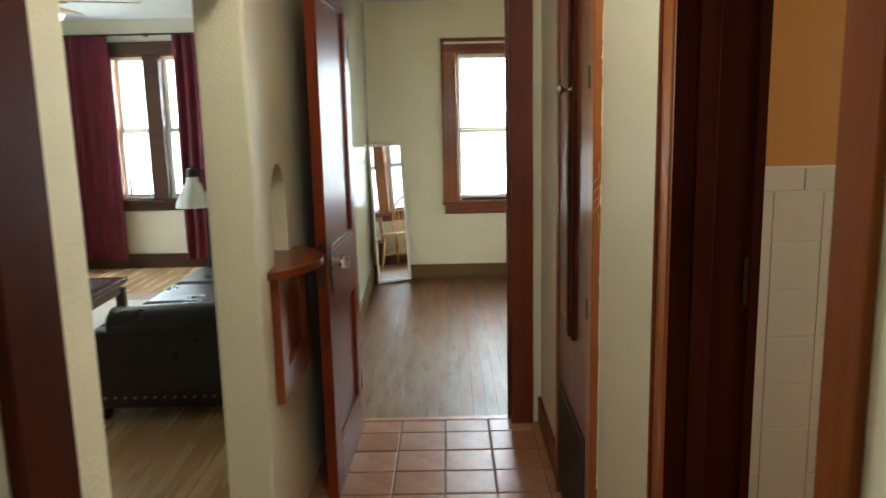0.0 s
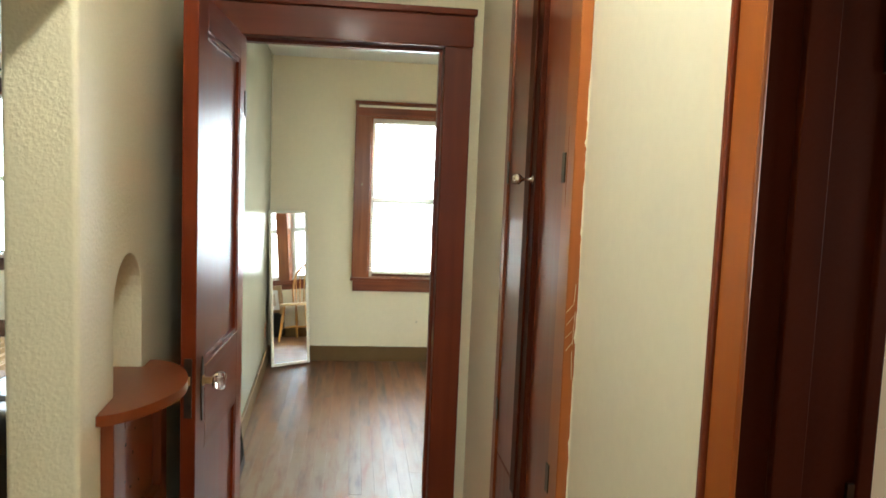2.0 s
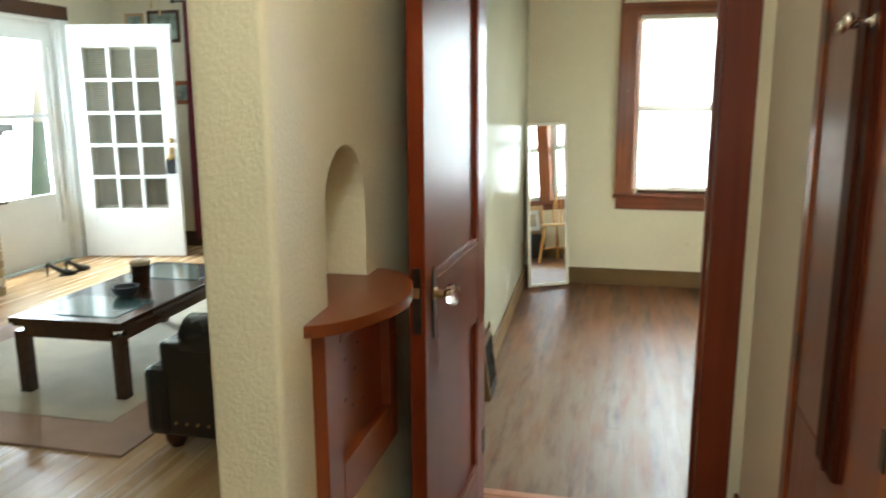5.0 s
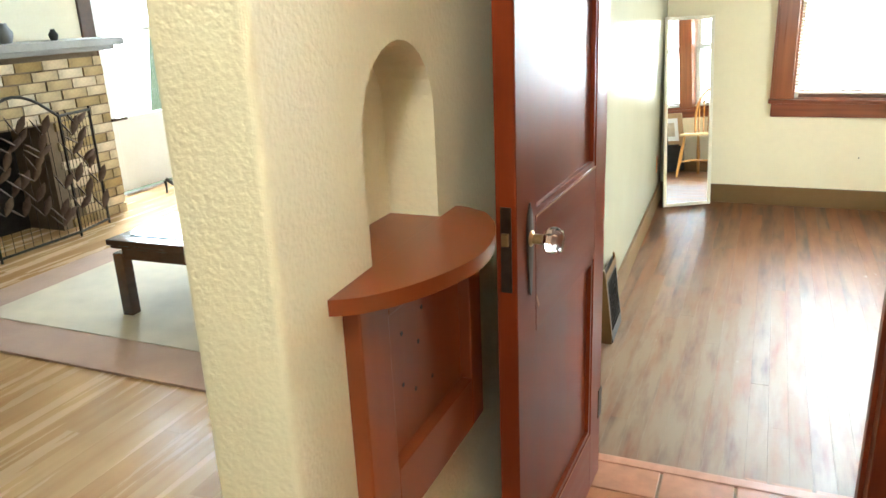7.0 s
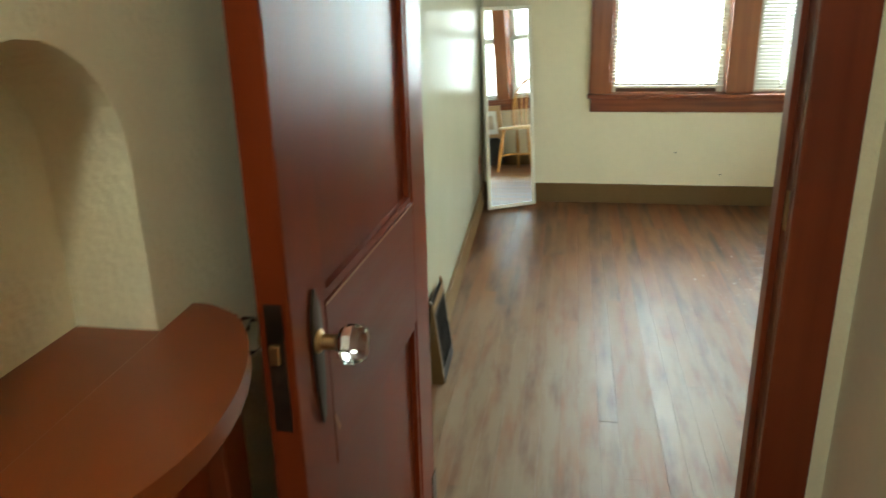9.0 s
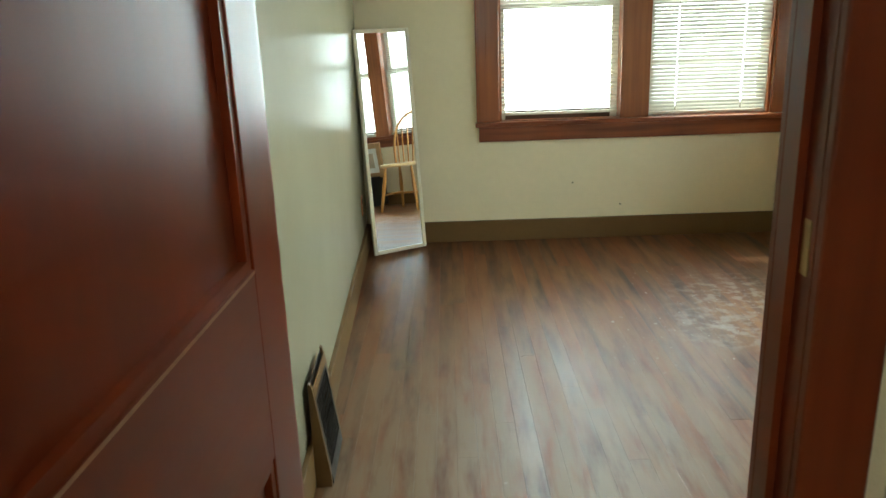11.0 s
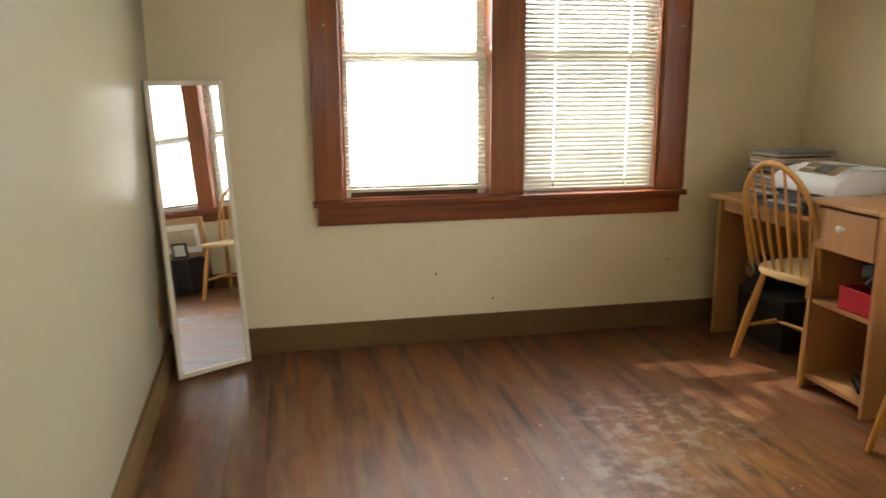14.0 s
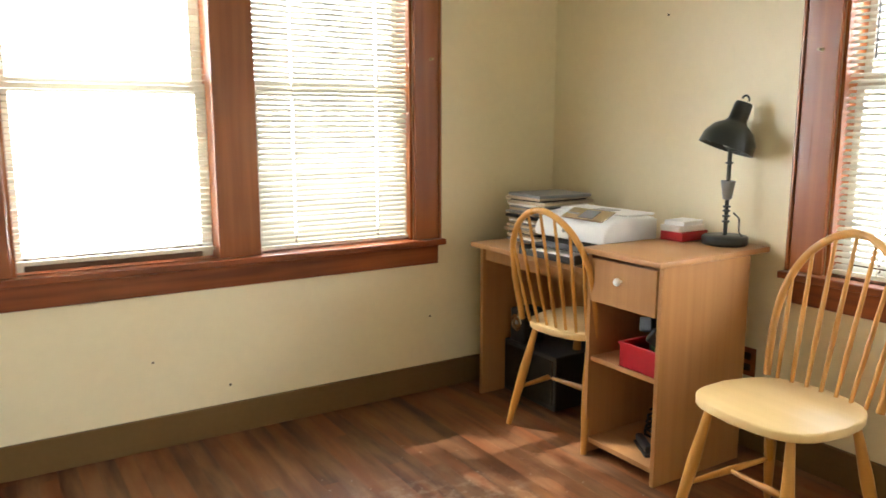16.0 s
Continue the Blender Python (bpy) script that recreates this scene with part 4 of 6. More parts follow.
def floor_register():
    v = thing("floor_register", "sloping cast-iron baseboard air register, olive painted", "air vent", m=pose(west_x(5.02) + 0.017, 5.02, 0, 0, 0, 1.9) @ Matrix.Diagonal((0.42, 0.68, 1.16, 1)))
    prof = [(0, 0), (0.105, 0), (0.105, 0.030), (0.030, 0.255), (0.018, 0.275), (0, 0.28)]
    for y0, y1 in ((0, 0.022), (0.378, 0.40)):
        bm = bmesh.new()
        a = [bm.verts.new((x, y0, z)) for x, z in prof]
        b = [bm.verts.new((x, y1, z)) for x, z in prof]
        bm.faces.new(a), bm.faces.new(b[::-1])
        for i in range(len(prof)):
            bm.faces.new((a[i], b[i], b[(i + 1) % len(prof)], a[(i + 1) % len(prof)]))
        part("end_cheek", bm, OLIVE, v, smooth=0)
    part("back_plate", bx((0.0, 0.004, 0.022, 0.378, 0, 0.27)), BLACKIRON, v)
    slope = pose(0.105, 0, 0.030) @ pose(0, 0, 0, 0, -18.4, 0)
    fr = part("face_frame", bx((-0.012, 0, 0.022, 0.378, -0.03, 0.012), (-0.012, 0, 0.022, 0.378, 0.205, 0.215), (-0.012, 0, 0.022, 0.045, 0.012, 0.205), (-0.012, 0, 0.355, 0.378, 0.012, 0.205)), BLACKIRON, v)
    fr.matrix_basis = slope
    part("top_rail", bx((-0.012, 0.001, 0.022, 0.378, 0.215, 0.246), bevel=0.003), OLIVE, v).matrix_basis = slope
    bm = bmesh.new()
    for i in range(14):
        y = 0.05 + i * 0.0225
        tube(bm, [(-0.006, y, 0.012), (-0.006, min(0.352, y + 0.05), 0.108), (-0.006, y, 0.205)], 0.0032, 5)
        tube(bm, [(-0.005, y, 0.012), (-0.005, max(0.048, y - 0.05), 0.108), (-0.005, y, 0.205)], 0.0032, 5)
    part("scroll_grille", bm, BLACKIRON, v, "black cast-iron lattice").matrix_basis = slope


floor_register()


def windsor_chair():
    """A bow-back chair; the seat's middle is the origin, it faces +x."""
    c = thing("windsor_chair", "pale beech bow-back chair with turned legs and spindles", "chair", group="beech chairs")
    outline = []
    for i in range(28):
        a = 2 * math.pi * i / 28
        x, y = math.cos(a), math.sin(a)
        outline.append((0.205 * math.copysign(abs(x) ** 0.72, x) + 0.005, (0.205 + 0.015 * x) * math.copysign(abs(y) ** 0.68, y)))
    bm = bmesh.new()
    slab(bm, outline, 0.414, 0.442, soft=0.006)
    part("seat", bm, PINE_LIGHTENED, c, "broad saddle seat, lightened for window light")
    tops = {}
    for sx in (-1, 1):
        for sy in (-1, 1):
            top, foot = Vector((0.135 * sx, 0.135 * sy, 0.412)), Vector((0.205 * sx - (0.02 if sx < 0 else 0), 0.195 * sy, 0.0))
            pts = [foot.lerp(top, k) for k in (0, 0.06, 0.3, 0.55, 0.62, 0.8, 1)]
            part("leg", tube(bmesh.new(), pts, [0.011, 0.0125, 0.0165, 0.019, 0.0185, 0.015, 0.012], 12), PINE, c)
            tops[sx, sy] = foot.lerp(top, 0.38)
    mids = []
    for sy in (-1, 1):
        a, b = tops[-1, sy], tops[1, sy]
        part("stretcher", tube(bmesh.new(), [a.lerp(b, k) for k in (0, 0.3, 0.5, 0.7, 1)], [0.007, 0.010, 0.012, 0.010, 0.007], 10), PINE, c)
        mids.append(a.lerp(b, 0.5))
    part("stretcher", tube(bmesh.new(), [mids[0].lerp(mids[1], k) for k in (0, 0.3, 0.5, 0.7, 1)], [0.007, 0.010, 0.012, 0.010, 0.007], 10), PINE, c)

    def bow(a):
        y, z = 0.185 * math.cos(a), math.sin(a)
        wide = 1.0 + 0.22 * math.sin(min(a, math.pi - a) * 1.8)
        return Vector((-0.165 - 0.115 * max(0, z), y * wide, 0.44 + 0.47 * max(0, z) ** 0.78))

    part("back_bow", tube(bmesh.new(), [bow(math.pi * k / 36) for k in range(37)], 0.0125, 10), PINE, c, "bent pale wood bow")
    for k in range(7):
        a = math.pi * (0.215 + 0.57 * k / 6)
        top = bow(a)
        foot = Vector((-0.158 - 0.012 * math.cos((k - 3) * 0.4), 0.145 * (1 - k / 3), 0.438))
        part("spindle", tube(bmesh.new(), [foot.lerp(top, q) for q in (0, 0.35, 0.6, 1)], [0.0065, 0.0085, 0.0075, 0.0055], 8), PINE, c)
    return c


chair = windsor_chair()
chair.matrix_basis = pose(2.155, 6.875, 0, 0, 0, 9)
copy_thing(chair, pose(2.02, 5.898, 0, 0, 0, 176))


def desk():
    d = thing("writing_desk", "light oak veneer desk with a drawer pedestal", "desk")
    part("raised_top", slab(bmesh.new(), [(1.955, 6.312), (2.547, 6.330), (2.547, 6.69), (1.965, 6.69)], 0.765, 0.786, soft=0.003), OAKVENEER_X, d)
    part("low_top", bx((1.975, 2.53, 6.692, 7.43, 0.684, 0.704), bevel=0.003), OAKVENEER_X, d)
    part("side_panel", bx((1.980, 2.43, 6.322, 6.340, 0, 0.765), bevel=0.002), OAKVENEER, d)
    part("side_panel", bx((1.980, 2.43, 6.655, 6.673, 0, 0.765), bevel=0.002), OAKVENEER, d)
    part("leg_panel", bx((2.005, 2.43, 7.375, 7.395, 0, 0.684), bevel=0.002), OAKVENEER, d)
    part("modesty_panel", bx((2.40, 2.416, 6.673, 7.375, 0.36, 0.684)), OAKVENEER, d)
    part("apron", bx((2.02, 2.036, 6.673, 7.375, 0.625, 0.684)), OAKVENEER, d)
    part("back_panel", bx((2.418, 2.428, 6.340, 6.655, 0.03, 0.765)), OAKVENEER, d)
    part("shelf", bx((1.99, 2.418, 6.340, 6.655, 0.362, 0.379)), OAKVENEER_X, d)
    part("bottom_board", bx((1.985, 2.418, 6.340, 6.655, 0.045, 0.063)), OAKVENEER_X, d)
    drawer = part("drawer_front", bx((1.976, 1.994, 6.344, 6.651, 0.592, 0.752), bevel=0.002), OAKVENEER, d)
    part("drawer_knob", lathe(bmesh.new(), knob_profile(0.55), 14), WHITEPL, drawer, "white round knob").matrix_basis = pose(1.976, 6.50, 0.690, 0, -90)
    part("drawer_box", bx((1.994, 2.40, 6.352, 6.643, 0.60, 0.72)), OAKVENEER, d)


desk()


def desk_lamp():
    l = thing("desk_lamp", "black metal desk lamp with a domed shade", "lamp", m=pose(2.452, 6.455, 0.786))
    part("lamp_base", lathe(bmesh.new(), [(0.0, 0), (0.078, 0), (0.082, 0.004), (0.082, 0.028), (0.077, 0.033), (0.0, 0.034)][1:], 36), LAMPBLACK, l)
    part("stem", tube(bmesh.new(), [(0, 0, 0.03), (0, 0, 0.39)], 0.0075, 12), LAMPBLACK, l)
    for z in (0.085, 0.105, 0.125, 0.14, 0.30, 0.355, 0.375):
        part("collar", lathe(bmesh.new(), [(0.008, z - 0.004), (0.014, z - 0.003), (0.014, z + 0.003), (0.008, z + 0.004)], 14), LAMPBLACK, l)
    part("spring_cup", lathe(bmesh.new(), [(0.010, 0.165), (0.016, 0.17), (0.026, 0.235), (0.024, 0.235), (0.014, 0.172)], 18), GREYP, l, "grey tapered sleeve")
    part("wing_screw", tube(bmesh.new(), [(0.0, -0.005, 0.345), (0.0, -0.036, 0.345), (0.0, -0.038, 0.360), (0, -0.037, 0.33)], 0.004, 8), LAMPBLACK, l)
    shade = part("shade", lathe(bmesh.new(), [(0.032, 0.18), (0.036, 0.172), (0.038, 0.105), (0.046, 0.092), (0.082, 0.068), (0.108, 0.025), (0.114, -0.02), (0.111, -0.02), (0.104, 0.023), (0.078, 0.062), (0.03, 0.082)], 40), LAMPBLACK, l, "black domed shade with a narrow neck")
    shade.matrix_basis = pose(-0.010, 0.006, 0.368, 10, 17, 0) @ Matrix.Scale(0.87, 4)
    part("hanging_ring", tube(bmesh.new(), [(0.022 * math.cos(a), 0, 0.192 + 0.018 * math.sin(a)) for a in [math.pi * k / 8 for k in range(9)]], 0.004, 8), LAMPBLACK, shade)
    part("bulb", lathe(bmesh.new(), [(0.012, 0.07), (0.015, 0.06), (0.028, 0.02), (0.026, 0.0), (0.012, -0.012)], 18), MILK, shade)
    part("cable", tube(bmesh.new(), [(0.0, -0.03, 0.12), (0.015, -0.045, 0.10), (0.012, -0.05, 0.05), (0.03, -0.07, 0.01)], 0.003, 6), BLACKP, l)


desk_lamp()


def profile_block(bm, outline, y0, y1, soft=0.0):
    """A block with the given side outline in x and z, running from y0 to y1."""
    a = [bm.verts.new((x, y0, z)) for x, z in outline]
    b = [bm.verts.new((x, y1, z)) for x, z in outline]
    ends = [bm.faces.new(a), bm.faces.new(b[::-1])]
    for i in range(len(outline)):
        bm.faces.new((a[i], b[i], b[(i + 1) % len(outline)], a[(i + 1) % len(outline)]))
    if soft:
        bmesh.ops.bevel(bm, geom=[e for f in ends for e in f.edges], offset=soft, segments=3, affect="EDGES", profile=0.5)
    return bm


def printer():
    """The front, with its rounded brow, faces -x."""
    p = thing("inkjet_printer", "white inkjet printer with silver control panel and grey tray", "printer", m=pose(2.225, 6.905, 0.704, 0, 0, 3))
    brow = [(0.15, 0.055), (0.15, 0.150), (0.13, 0.162), (-0.03, 0.170), (-0.09, 0.160), (-0.135, 0.132), (-0.152, 0.098), (-0.148, 0.075), (-0.135, 0.070), (-0.06, 0.070), (-0.06, 0.055)]
    part("body", profile_block(bmesh.new(), brow, -0.195, 0.195, 0.010), WHITEPL, p, smooth=40)
    part("lower_body", bx((-0.06, 0.148, -0.185, 0.185, 0.002, 0.056), bevel=0.006), GREYP, p, "grey lower housing")
    part("output_mouth", bx((-0.125, -0.061, -0.165, 0.165, 0.010, 0.0695)), BLACKP, p, "dark paper mouth")
    part("lid", bx((-0.02, 0.145, -0.182, 0.182, 0.166, 0.177), bevel=0.005), WHITEPL, p, "white scanner lid")
    tilt = pose(-0.088, 0, 0.1615, 0, -24, 0)
    panel = part("control_panel", bx((-0.030, 0.052, -0.150, 0.075, 0.0, 0.006), bevel=0.003), CHROME, p, "silver control panel")
    panel.matrix_basis = tilt
    part("screen", bx((-0.018, 0.040, -0.085, -0.010, 0.006, 0.0075)), GREYP, panel, "small dark grey screen")
    for k in range(4):
        part("button", lathe(bmesh.new(), [(0.006, 0), (0.006, 0.002), (0.0025, 0.0028)], 12), WHITEPL, panel).matrix_basis = pose(0.006, 0.012 + 0.016 * k, 0.006)
    part("lid_window", bx((0.02, 0.085, -0.06, 0.035, 0.177, 0.1785)), GREYP, p, "grey inset in the lid")
    part("paper_tray", bx((-0.265, -0.061, -0.150, 0.150, 0.004, 0.012), (-0.265, -0.061, -0.158, -0.150, 0.004, 0.040), (-0.265, -0.061, 0.150, 0.158, 0.004, 0.040), (-0.265, -0.257, -0.150, 0.150, 0.012, 0.030), bevel=0.002), DARKPLASTIC, p, "dark grey paper tray")
    part("tray_cover", bx((-0.215, -0.062, -0.145, 0.145, 0.040, 0.046), bevel=0.002), DARKPLASTIC, p)
    part("paper", bx((-0.25, -0.10, -0.12, 0.12, 0.0125, 0.026)), PAPER, p)
    part("badge", lathe(bmesh.new(), [(0.009, 0), (0.009, 0.0015)], 16), GREYP, p).matrix_basis = pose(-0.1515, 0.02, 0.106, 0, -82)


printer()


def stack(name, label, category, x, y, z, layers):
    """Flat layers lying on one another; each (w, d, h, turn, material)."""
    s = thing(name, label, category, m=pose(x, y, z))
    at = 0.0
    for i, (w, d, h, turn, material) in enumerate(layers):
        part("magazine" if category == "papers" else "box_layer", bx((-w / 2, w / 2, -d / 2, d / 2, at, at + h), bevel=min(0.002, h / 3)), material, s).matrix_basis = pose(random.uniform(-0.006, 0.006), random.uniform(-0.008, 0.008), 0, 0, 0, turn)
        at += h + 0.0004


stack("paper_stack", "tall pile of magazines and papers on the desk", "papers", 2.285, 7.265, 0.704,
      [(0.28 + 0.025 * (i % 2), 0.20 + 0.018 * (i % 3), 0.007 + 0.003 * (i % 3), random.uniform(-7, 7), (TAN, GREYP, PAPER, TAN, BLACKP, TAN, GREYP)[i % 7]) for i in range(21)])
stack("red_box", "red box with white packets on top", "box", 2.425, 6.625, 0.786, [(0.16, 0.10, 0.034, 4, REDP), (0.14, 0.095, 0.022, -3, PAPER), (0.12, 0.09, 0.018, 6, WHITEPL)])

bin_ = thing("red_bin", "small red plastic bin full of odds and ends", "bin", m=pose(2.115, 6.430, 0.379))
bm = bmesh.new()
for x0, x1, y0, y1 in ((-0.12, 0.12, -0.085, -0.080), (-0.12, 0.12, 0.080, 0.085), (-0.12, -0.115, -0.08, 0.08), (0.115, 0.12, -0.08, 0.08)):
    box(bm, x0, x1, y0, y1, 0, 0.088)
box(bm, -0.12, 0.12, -0.085, 0.085, 0, 0.004)
part("tub", bm, REDP, bin_)
part("rim", bx((-0.125, 0.125, -0.09, -0.079, 0.083, 0.091), (-0.125, 0.125, 0.079, 0.09, 0.083, 0.091), (-0.125, -0.114, -0.079, 0.079, 0.083, 0.091), bevel=0.002), REDP, bin_)
for i in range(7):
    part("oddment", bx((-0.02, 0.03, -0.015, 0.02, 0, 0.05), bevel=0.004), (BLACKP, GREEN, TAN, GREYP, BLACKP, PAPER, BLACKP)[i], bin_).matrix_basis = pose(random.uniform(-0.08, 0.08), random.uniform(-0.05, 0.05), 0.05 + 0.012 * i, random.uniform(-40, 40), random.uniform(-40, 40), random.uniform(0, 180))
st = thing("stapler", "black stapler on the lowest desk shelf", "stapler", m=pose(2.08, 6.46, 0.063, 0, 0, 60))
part("base", bx((-0.07, 0.07, -0.017, 0.017, 0, 0.010), bevel=0.003), BLACKP, st)
part("arm", bx((-0.065, 0.065, -0.014, 0.014, 0.014, 0.038), bevel=0.006), BLACKP, st)
cl = thing("cable_bundle", "dark bundle of cables on the lowest desk shelf", "cables", m=pose(2.24, 6.50, 0.063))
part("cable", tube(bmesh.new(), [(0.09 * math.cos(k * 0.55) * (1 - 0.006 * k), 0.07 * math.sin(k * 0.55), 0.008 + 0.0016 * k) for k in range(50)], 0.005, 7), BLACKP, cl)

sub = thing("subwoofer", "black subwoofer box on the floor under the desk", "speaker", m=pose(2.265, 7.225, 0))
part("cabinet", bx((-0.14, 0.14, -0.22, 0.14, 0.008, 0.25), bevel=0.006), BLACKP, sub)
part("grille_cloth", bx((-0.147, -0.14, -0.205, 0.125, 0.03, 0.23), bevel=0.003), BLACKIRON, sub)
sat = thing("small_speaker", "small black speaker with a silver cone ring", "speaker", m=pose(2.185, 7.275, 0.25))
part("cabinet", bx((-0.06, 0.06, -0.05, 0.05, 0.0, 0.155), bevel=0.008), BLACKP, sat)
part("ring", lathe(bmesh.new(), [(0.036, 0), (0.038, 0.004), (0.030, 0.006), (0.028, 0.002)], 24), CHROME, sat, "silver ring").matrix_basis = pose(-0.061, 0, 0.095, 0, -90)
part("cone", lathe(bmesh.new(), [(0.027, 0.001), (0.012, -0.006), (0.011, 0.003), (0.004, 0.005)], 20), GREYP, sat).matrix_basis = pose(-0.062, 0, 0.095, 0, -90)

for x, y, z, face in ((1.835, YB1, 0.352, "n"), (0.62, YB1, 0.34, "n"), (0.905, YB1, 0.20, "n"), (XB1, 6.86, 1.66, "e")):
    nail = thing("nail", "small dark nail in the cream wall", "nail", group="nails in the wall", m=pose(x, y, z, 90 if face == "n" else 0, 0 if face == "n" else -90))
    part("nail_head", lathe(bmesh.new(), [(0.004, 0), (0.0045, 0.004), (0.002, 0.006)], 8), DARKMETAL, nail)
for x, y, z, face in ((0.125, YB1 - 0.022, 1.49, "n"), (1.83, YB1 - 0.022, 1.50, "n"), (XB1 - 0.022, 6.18, 1.47, "e")):
    hook = thing("curtain_hook", "small brass curtain hook on the window casing", "hook", group="window hooks", m=pose(x, y, z, 90 if face == "n" else 0, 0 if face == "n" else -90))
    part("hook_stem", lathe(bmesh.new(), [(0.007, 0), (0.007, 0.003), (0.003, 0.004), (0.003, 0.016), (0.005, 0.020)], 10), BRASS, hook)
sock = thing("wall_socket", "small brown electrical outlet on the wall", "outlet", m=pose(west_x(7.27), 7.27, 0.31, 0, 0, 1.9))
part("cover_plate", bx((0, 0.006, -0.035, 0.035, -0.055, 0.055), bevel=0.002), WINWOOD, sock)
for z in (-0.022, 0.022):
    part("receptacle", bx((0.006, 0.009, -0.016, 0.016, z - 0.014, z + 0.014), bevel=0.001), DARKMETAL, sock)
sock2 = thing("wall_socket", "small brown electrical outlet beside the desk", "outlet", m=pose(XB1, 6.39, 0.335, 0, 0, 180))
part("cover_plate", bx((0, 0.006, -0.035, 0.035, -0.055, 0.055), bevel=0.002), WINWOOD, sock2)
for z in (-0.022, 0.022):
    part("receptacle", bx((0.006, 0.009, -0.016, 0.016, z - 0.014, z + 0.014), bevel=0.001), DARKMETAL, sock2)


def picture(name, label, m, w, h, b, frame_mat, inner, border=0.0):
    p = thing(name, label, "picture frame", m=m)
    part("frame_side", bx((0, b, 0, 0.02, 0, h), bevel=0.003), frame_mat, p)
    part("frame_side", bx((w - b, w, 0, 0.02, 0, h), bevel=0.003), frame_mat, p)
    part("frame_rail", bx((b, w - b, 0, 0.02, 0, b), bevel=0.003), frame_mat, p)
    part("frame_rail", bx((b, w - b, 0, 0.02, h - b, h), bevel=0.003), frame_mat, p)
    part("mount", bx((b - 0.004, w - b + 0.004, 0.010, 0.014, b - 0.004, h - b + 0.004)), PAPER if border else inner, p)
    if border:
        part("print", bx((b + border, w - b - border, 0.008, 0.010, b + border, h - b - border)), inner, p)
    return p


# things that stand below the east window
picture("large_picture_frame", "large tan picture frame with a pale print leaning under the window", pose(2.40, 5.42, 0, 6, 0, -90) @ pose(0, 0, 0.3), 0.80, 0.36, 0.055, STAINWOOD, TAN, 0.05)
bench = thing("low_cabinet", "low black cabinet below the window", "cabinet", m=pose(2.33, 4.95, 0))
part("body", bx((-0.15, 0.15, -0.40, 0.40, 0.02, 0.30), bevel=0.004), BLACKP, bench)
part("top", bx((-0.16, 0.16, -0.41, 0.41, 0.30, 0.315), bevel=0.003), BLACKP, bench)
picture("landscape_picture", "black-framed landscape picture leaning on the low cabinet", pose(2.145, 5.22, 0.0, 6, 0, -90), 0.42, 0.28, 0.02, BLACKP, PICT)
for i, (y, w, h) in enumerate(((5.28, 0.15, 0.13), (5.08, 0.12, 0.17), (4.90, 0.15, 0.13))):
    picture("small_picture_frame", "small black photo frame standing on the cabinet", pose(2.27, y, 0.316, 8, 0, -90), w, h, 0.016, BLACKP if i != 1 else GREEN, PAPER if i != 1 else GREEN)


# ---- living room things ----
def sofa():
    s = thing("leather_sofa", "black leather sofa with rolled arms and nailhead trim", "sofa", m=pose(-0.01, 0, 0) @ Matrix.Diagonal((1, 1, 0.95, 1)))
    part("base", bx((-1.74, -0.80, 4.24, 6.30, 0.065, 0.32), bevel=0.02), LEATHER, s)
    for y0, y1 in ((4.20, 4.44), (6.10, 6.34)):
        bm = bmesh.new()
        box(bm, -1.70, -0.80, y0 + 0.02, y1 - 0.02, 0.07, 0.50, bevel=0.02)
        arm = part("arm", bm, LEATHER, s)
        part("arm_front", bx((-1.775, -1.66, y0 + 0.005, y1 - 0.005, 0.07, 0.385), bevel=0.035), LEATHER, arm, "padded stepped arm front")
        bm = bmesh.new()
        tube(bm, [(-1.62, (y0 + y1) / 2, 0.50), (-1.60, (y0 + y1) / 2, 0.50), (-0.90, (y0 + y1) / 2, 0.52), (-0.80, (y0 + y1) / 2, 0.53)], [0.08, 0.105, 0.115, 0.10], 24)
        part("arm_roll", bm, LEATHER, arm)
        first = part("nailhead", lathe(bmesh.new(), [(0.008, 0), (0.006, 0.004), (0.002, 0.005)], 8), BRASS, arm, "brass nailhead")
        for i in range(17):
            o = first if i == 0 else new("nailhead", first.data)
            o.parent = arm
            o.matrix_basis = pose(-1.69 + 0.05 * i, y0 + 0.0195 if y0 < 5 else y1 - 0.0195, 0.135, 90 if y0 < 5 else -90)
    part("back", bx((-0.98, -0.78, 4.40, 6.14, 0.30, 0.80), bevel=0.05), LEATHER, s)
    for i in range(3):
        y = 4.45 + i * 0.552
        part("seat_cushion", bx((-1.77, -1.00, y, y + 0.545, 0.30, 0.45), bevel=0.045), LEATHER, s)
        c = part("back_cushion", bx((-0.11, 0.11, 0.0, 0.545, 0.0, 0.46), bevel=0.06), LEATHER, s)
        c.matrix_basis = pose(-1.07, y, 0.44, 0, 14, 0)
    for x in (-1.68, -0.86):
        for y in (4.28, 6.26):
            part("foot", lathe(bmesh.new(), [(0.030, 0), (0.045, 0.03), (0.048, 0.06), (0.035, 0.10)], 18), TABLEWOOD, s, "turned wooden bun foot").matrix_basis = pose(x, y, 0.003)


sofa()


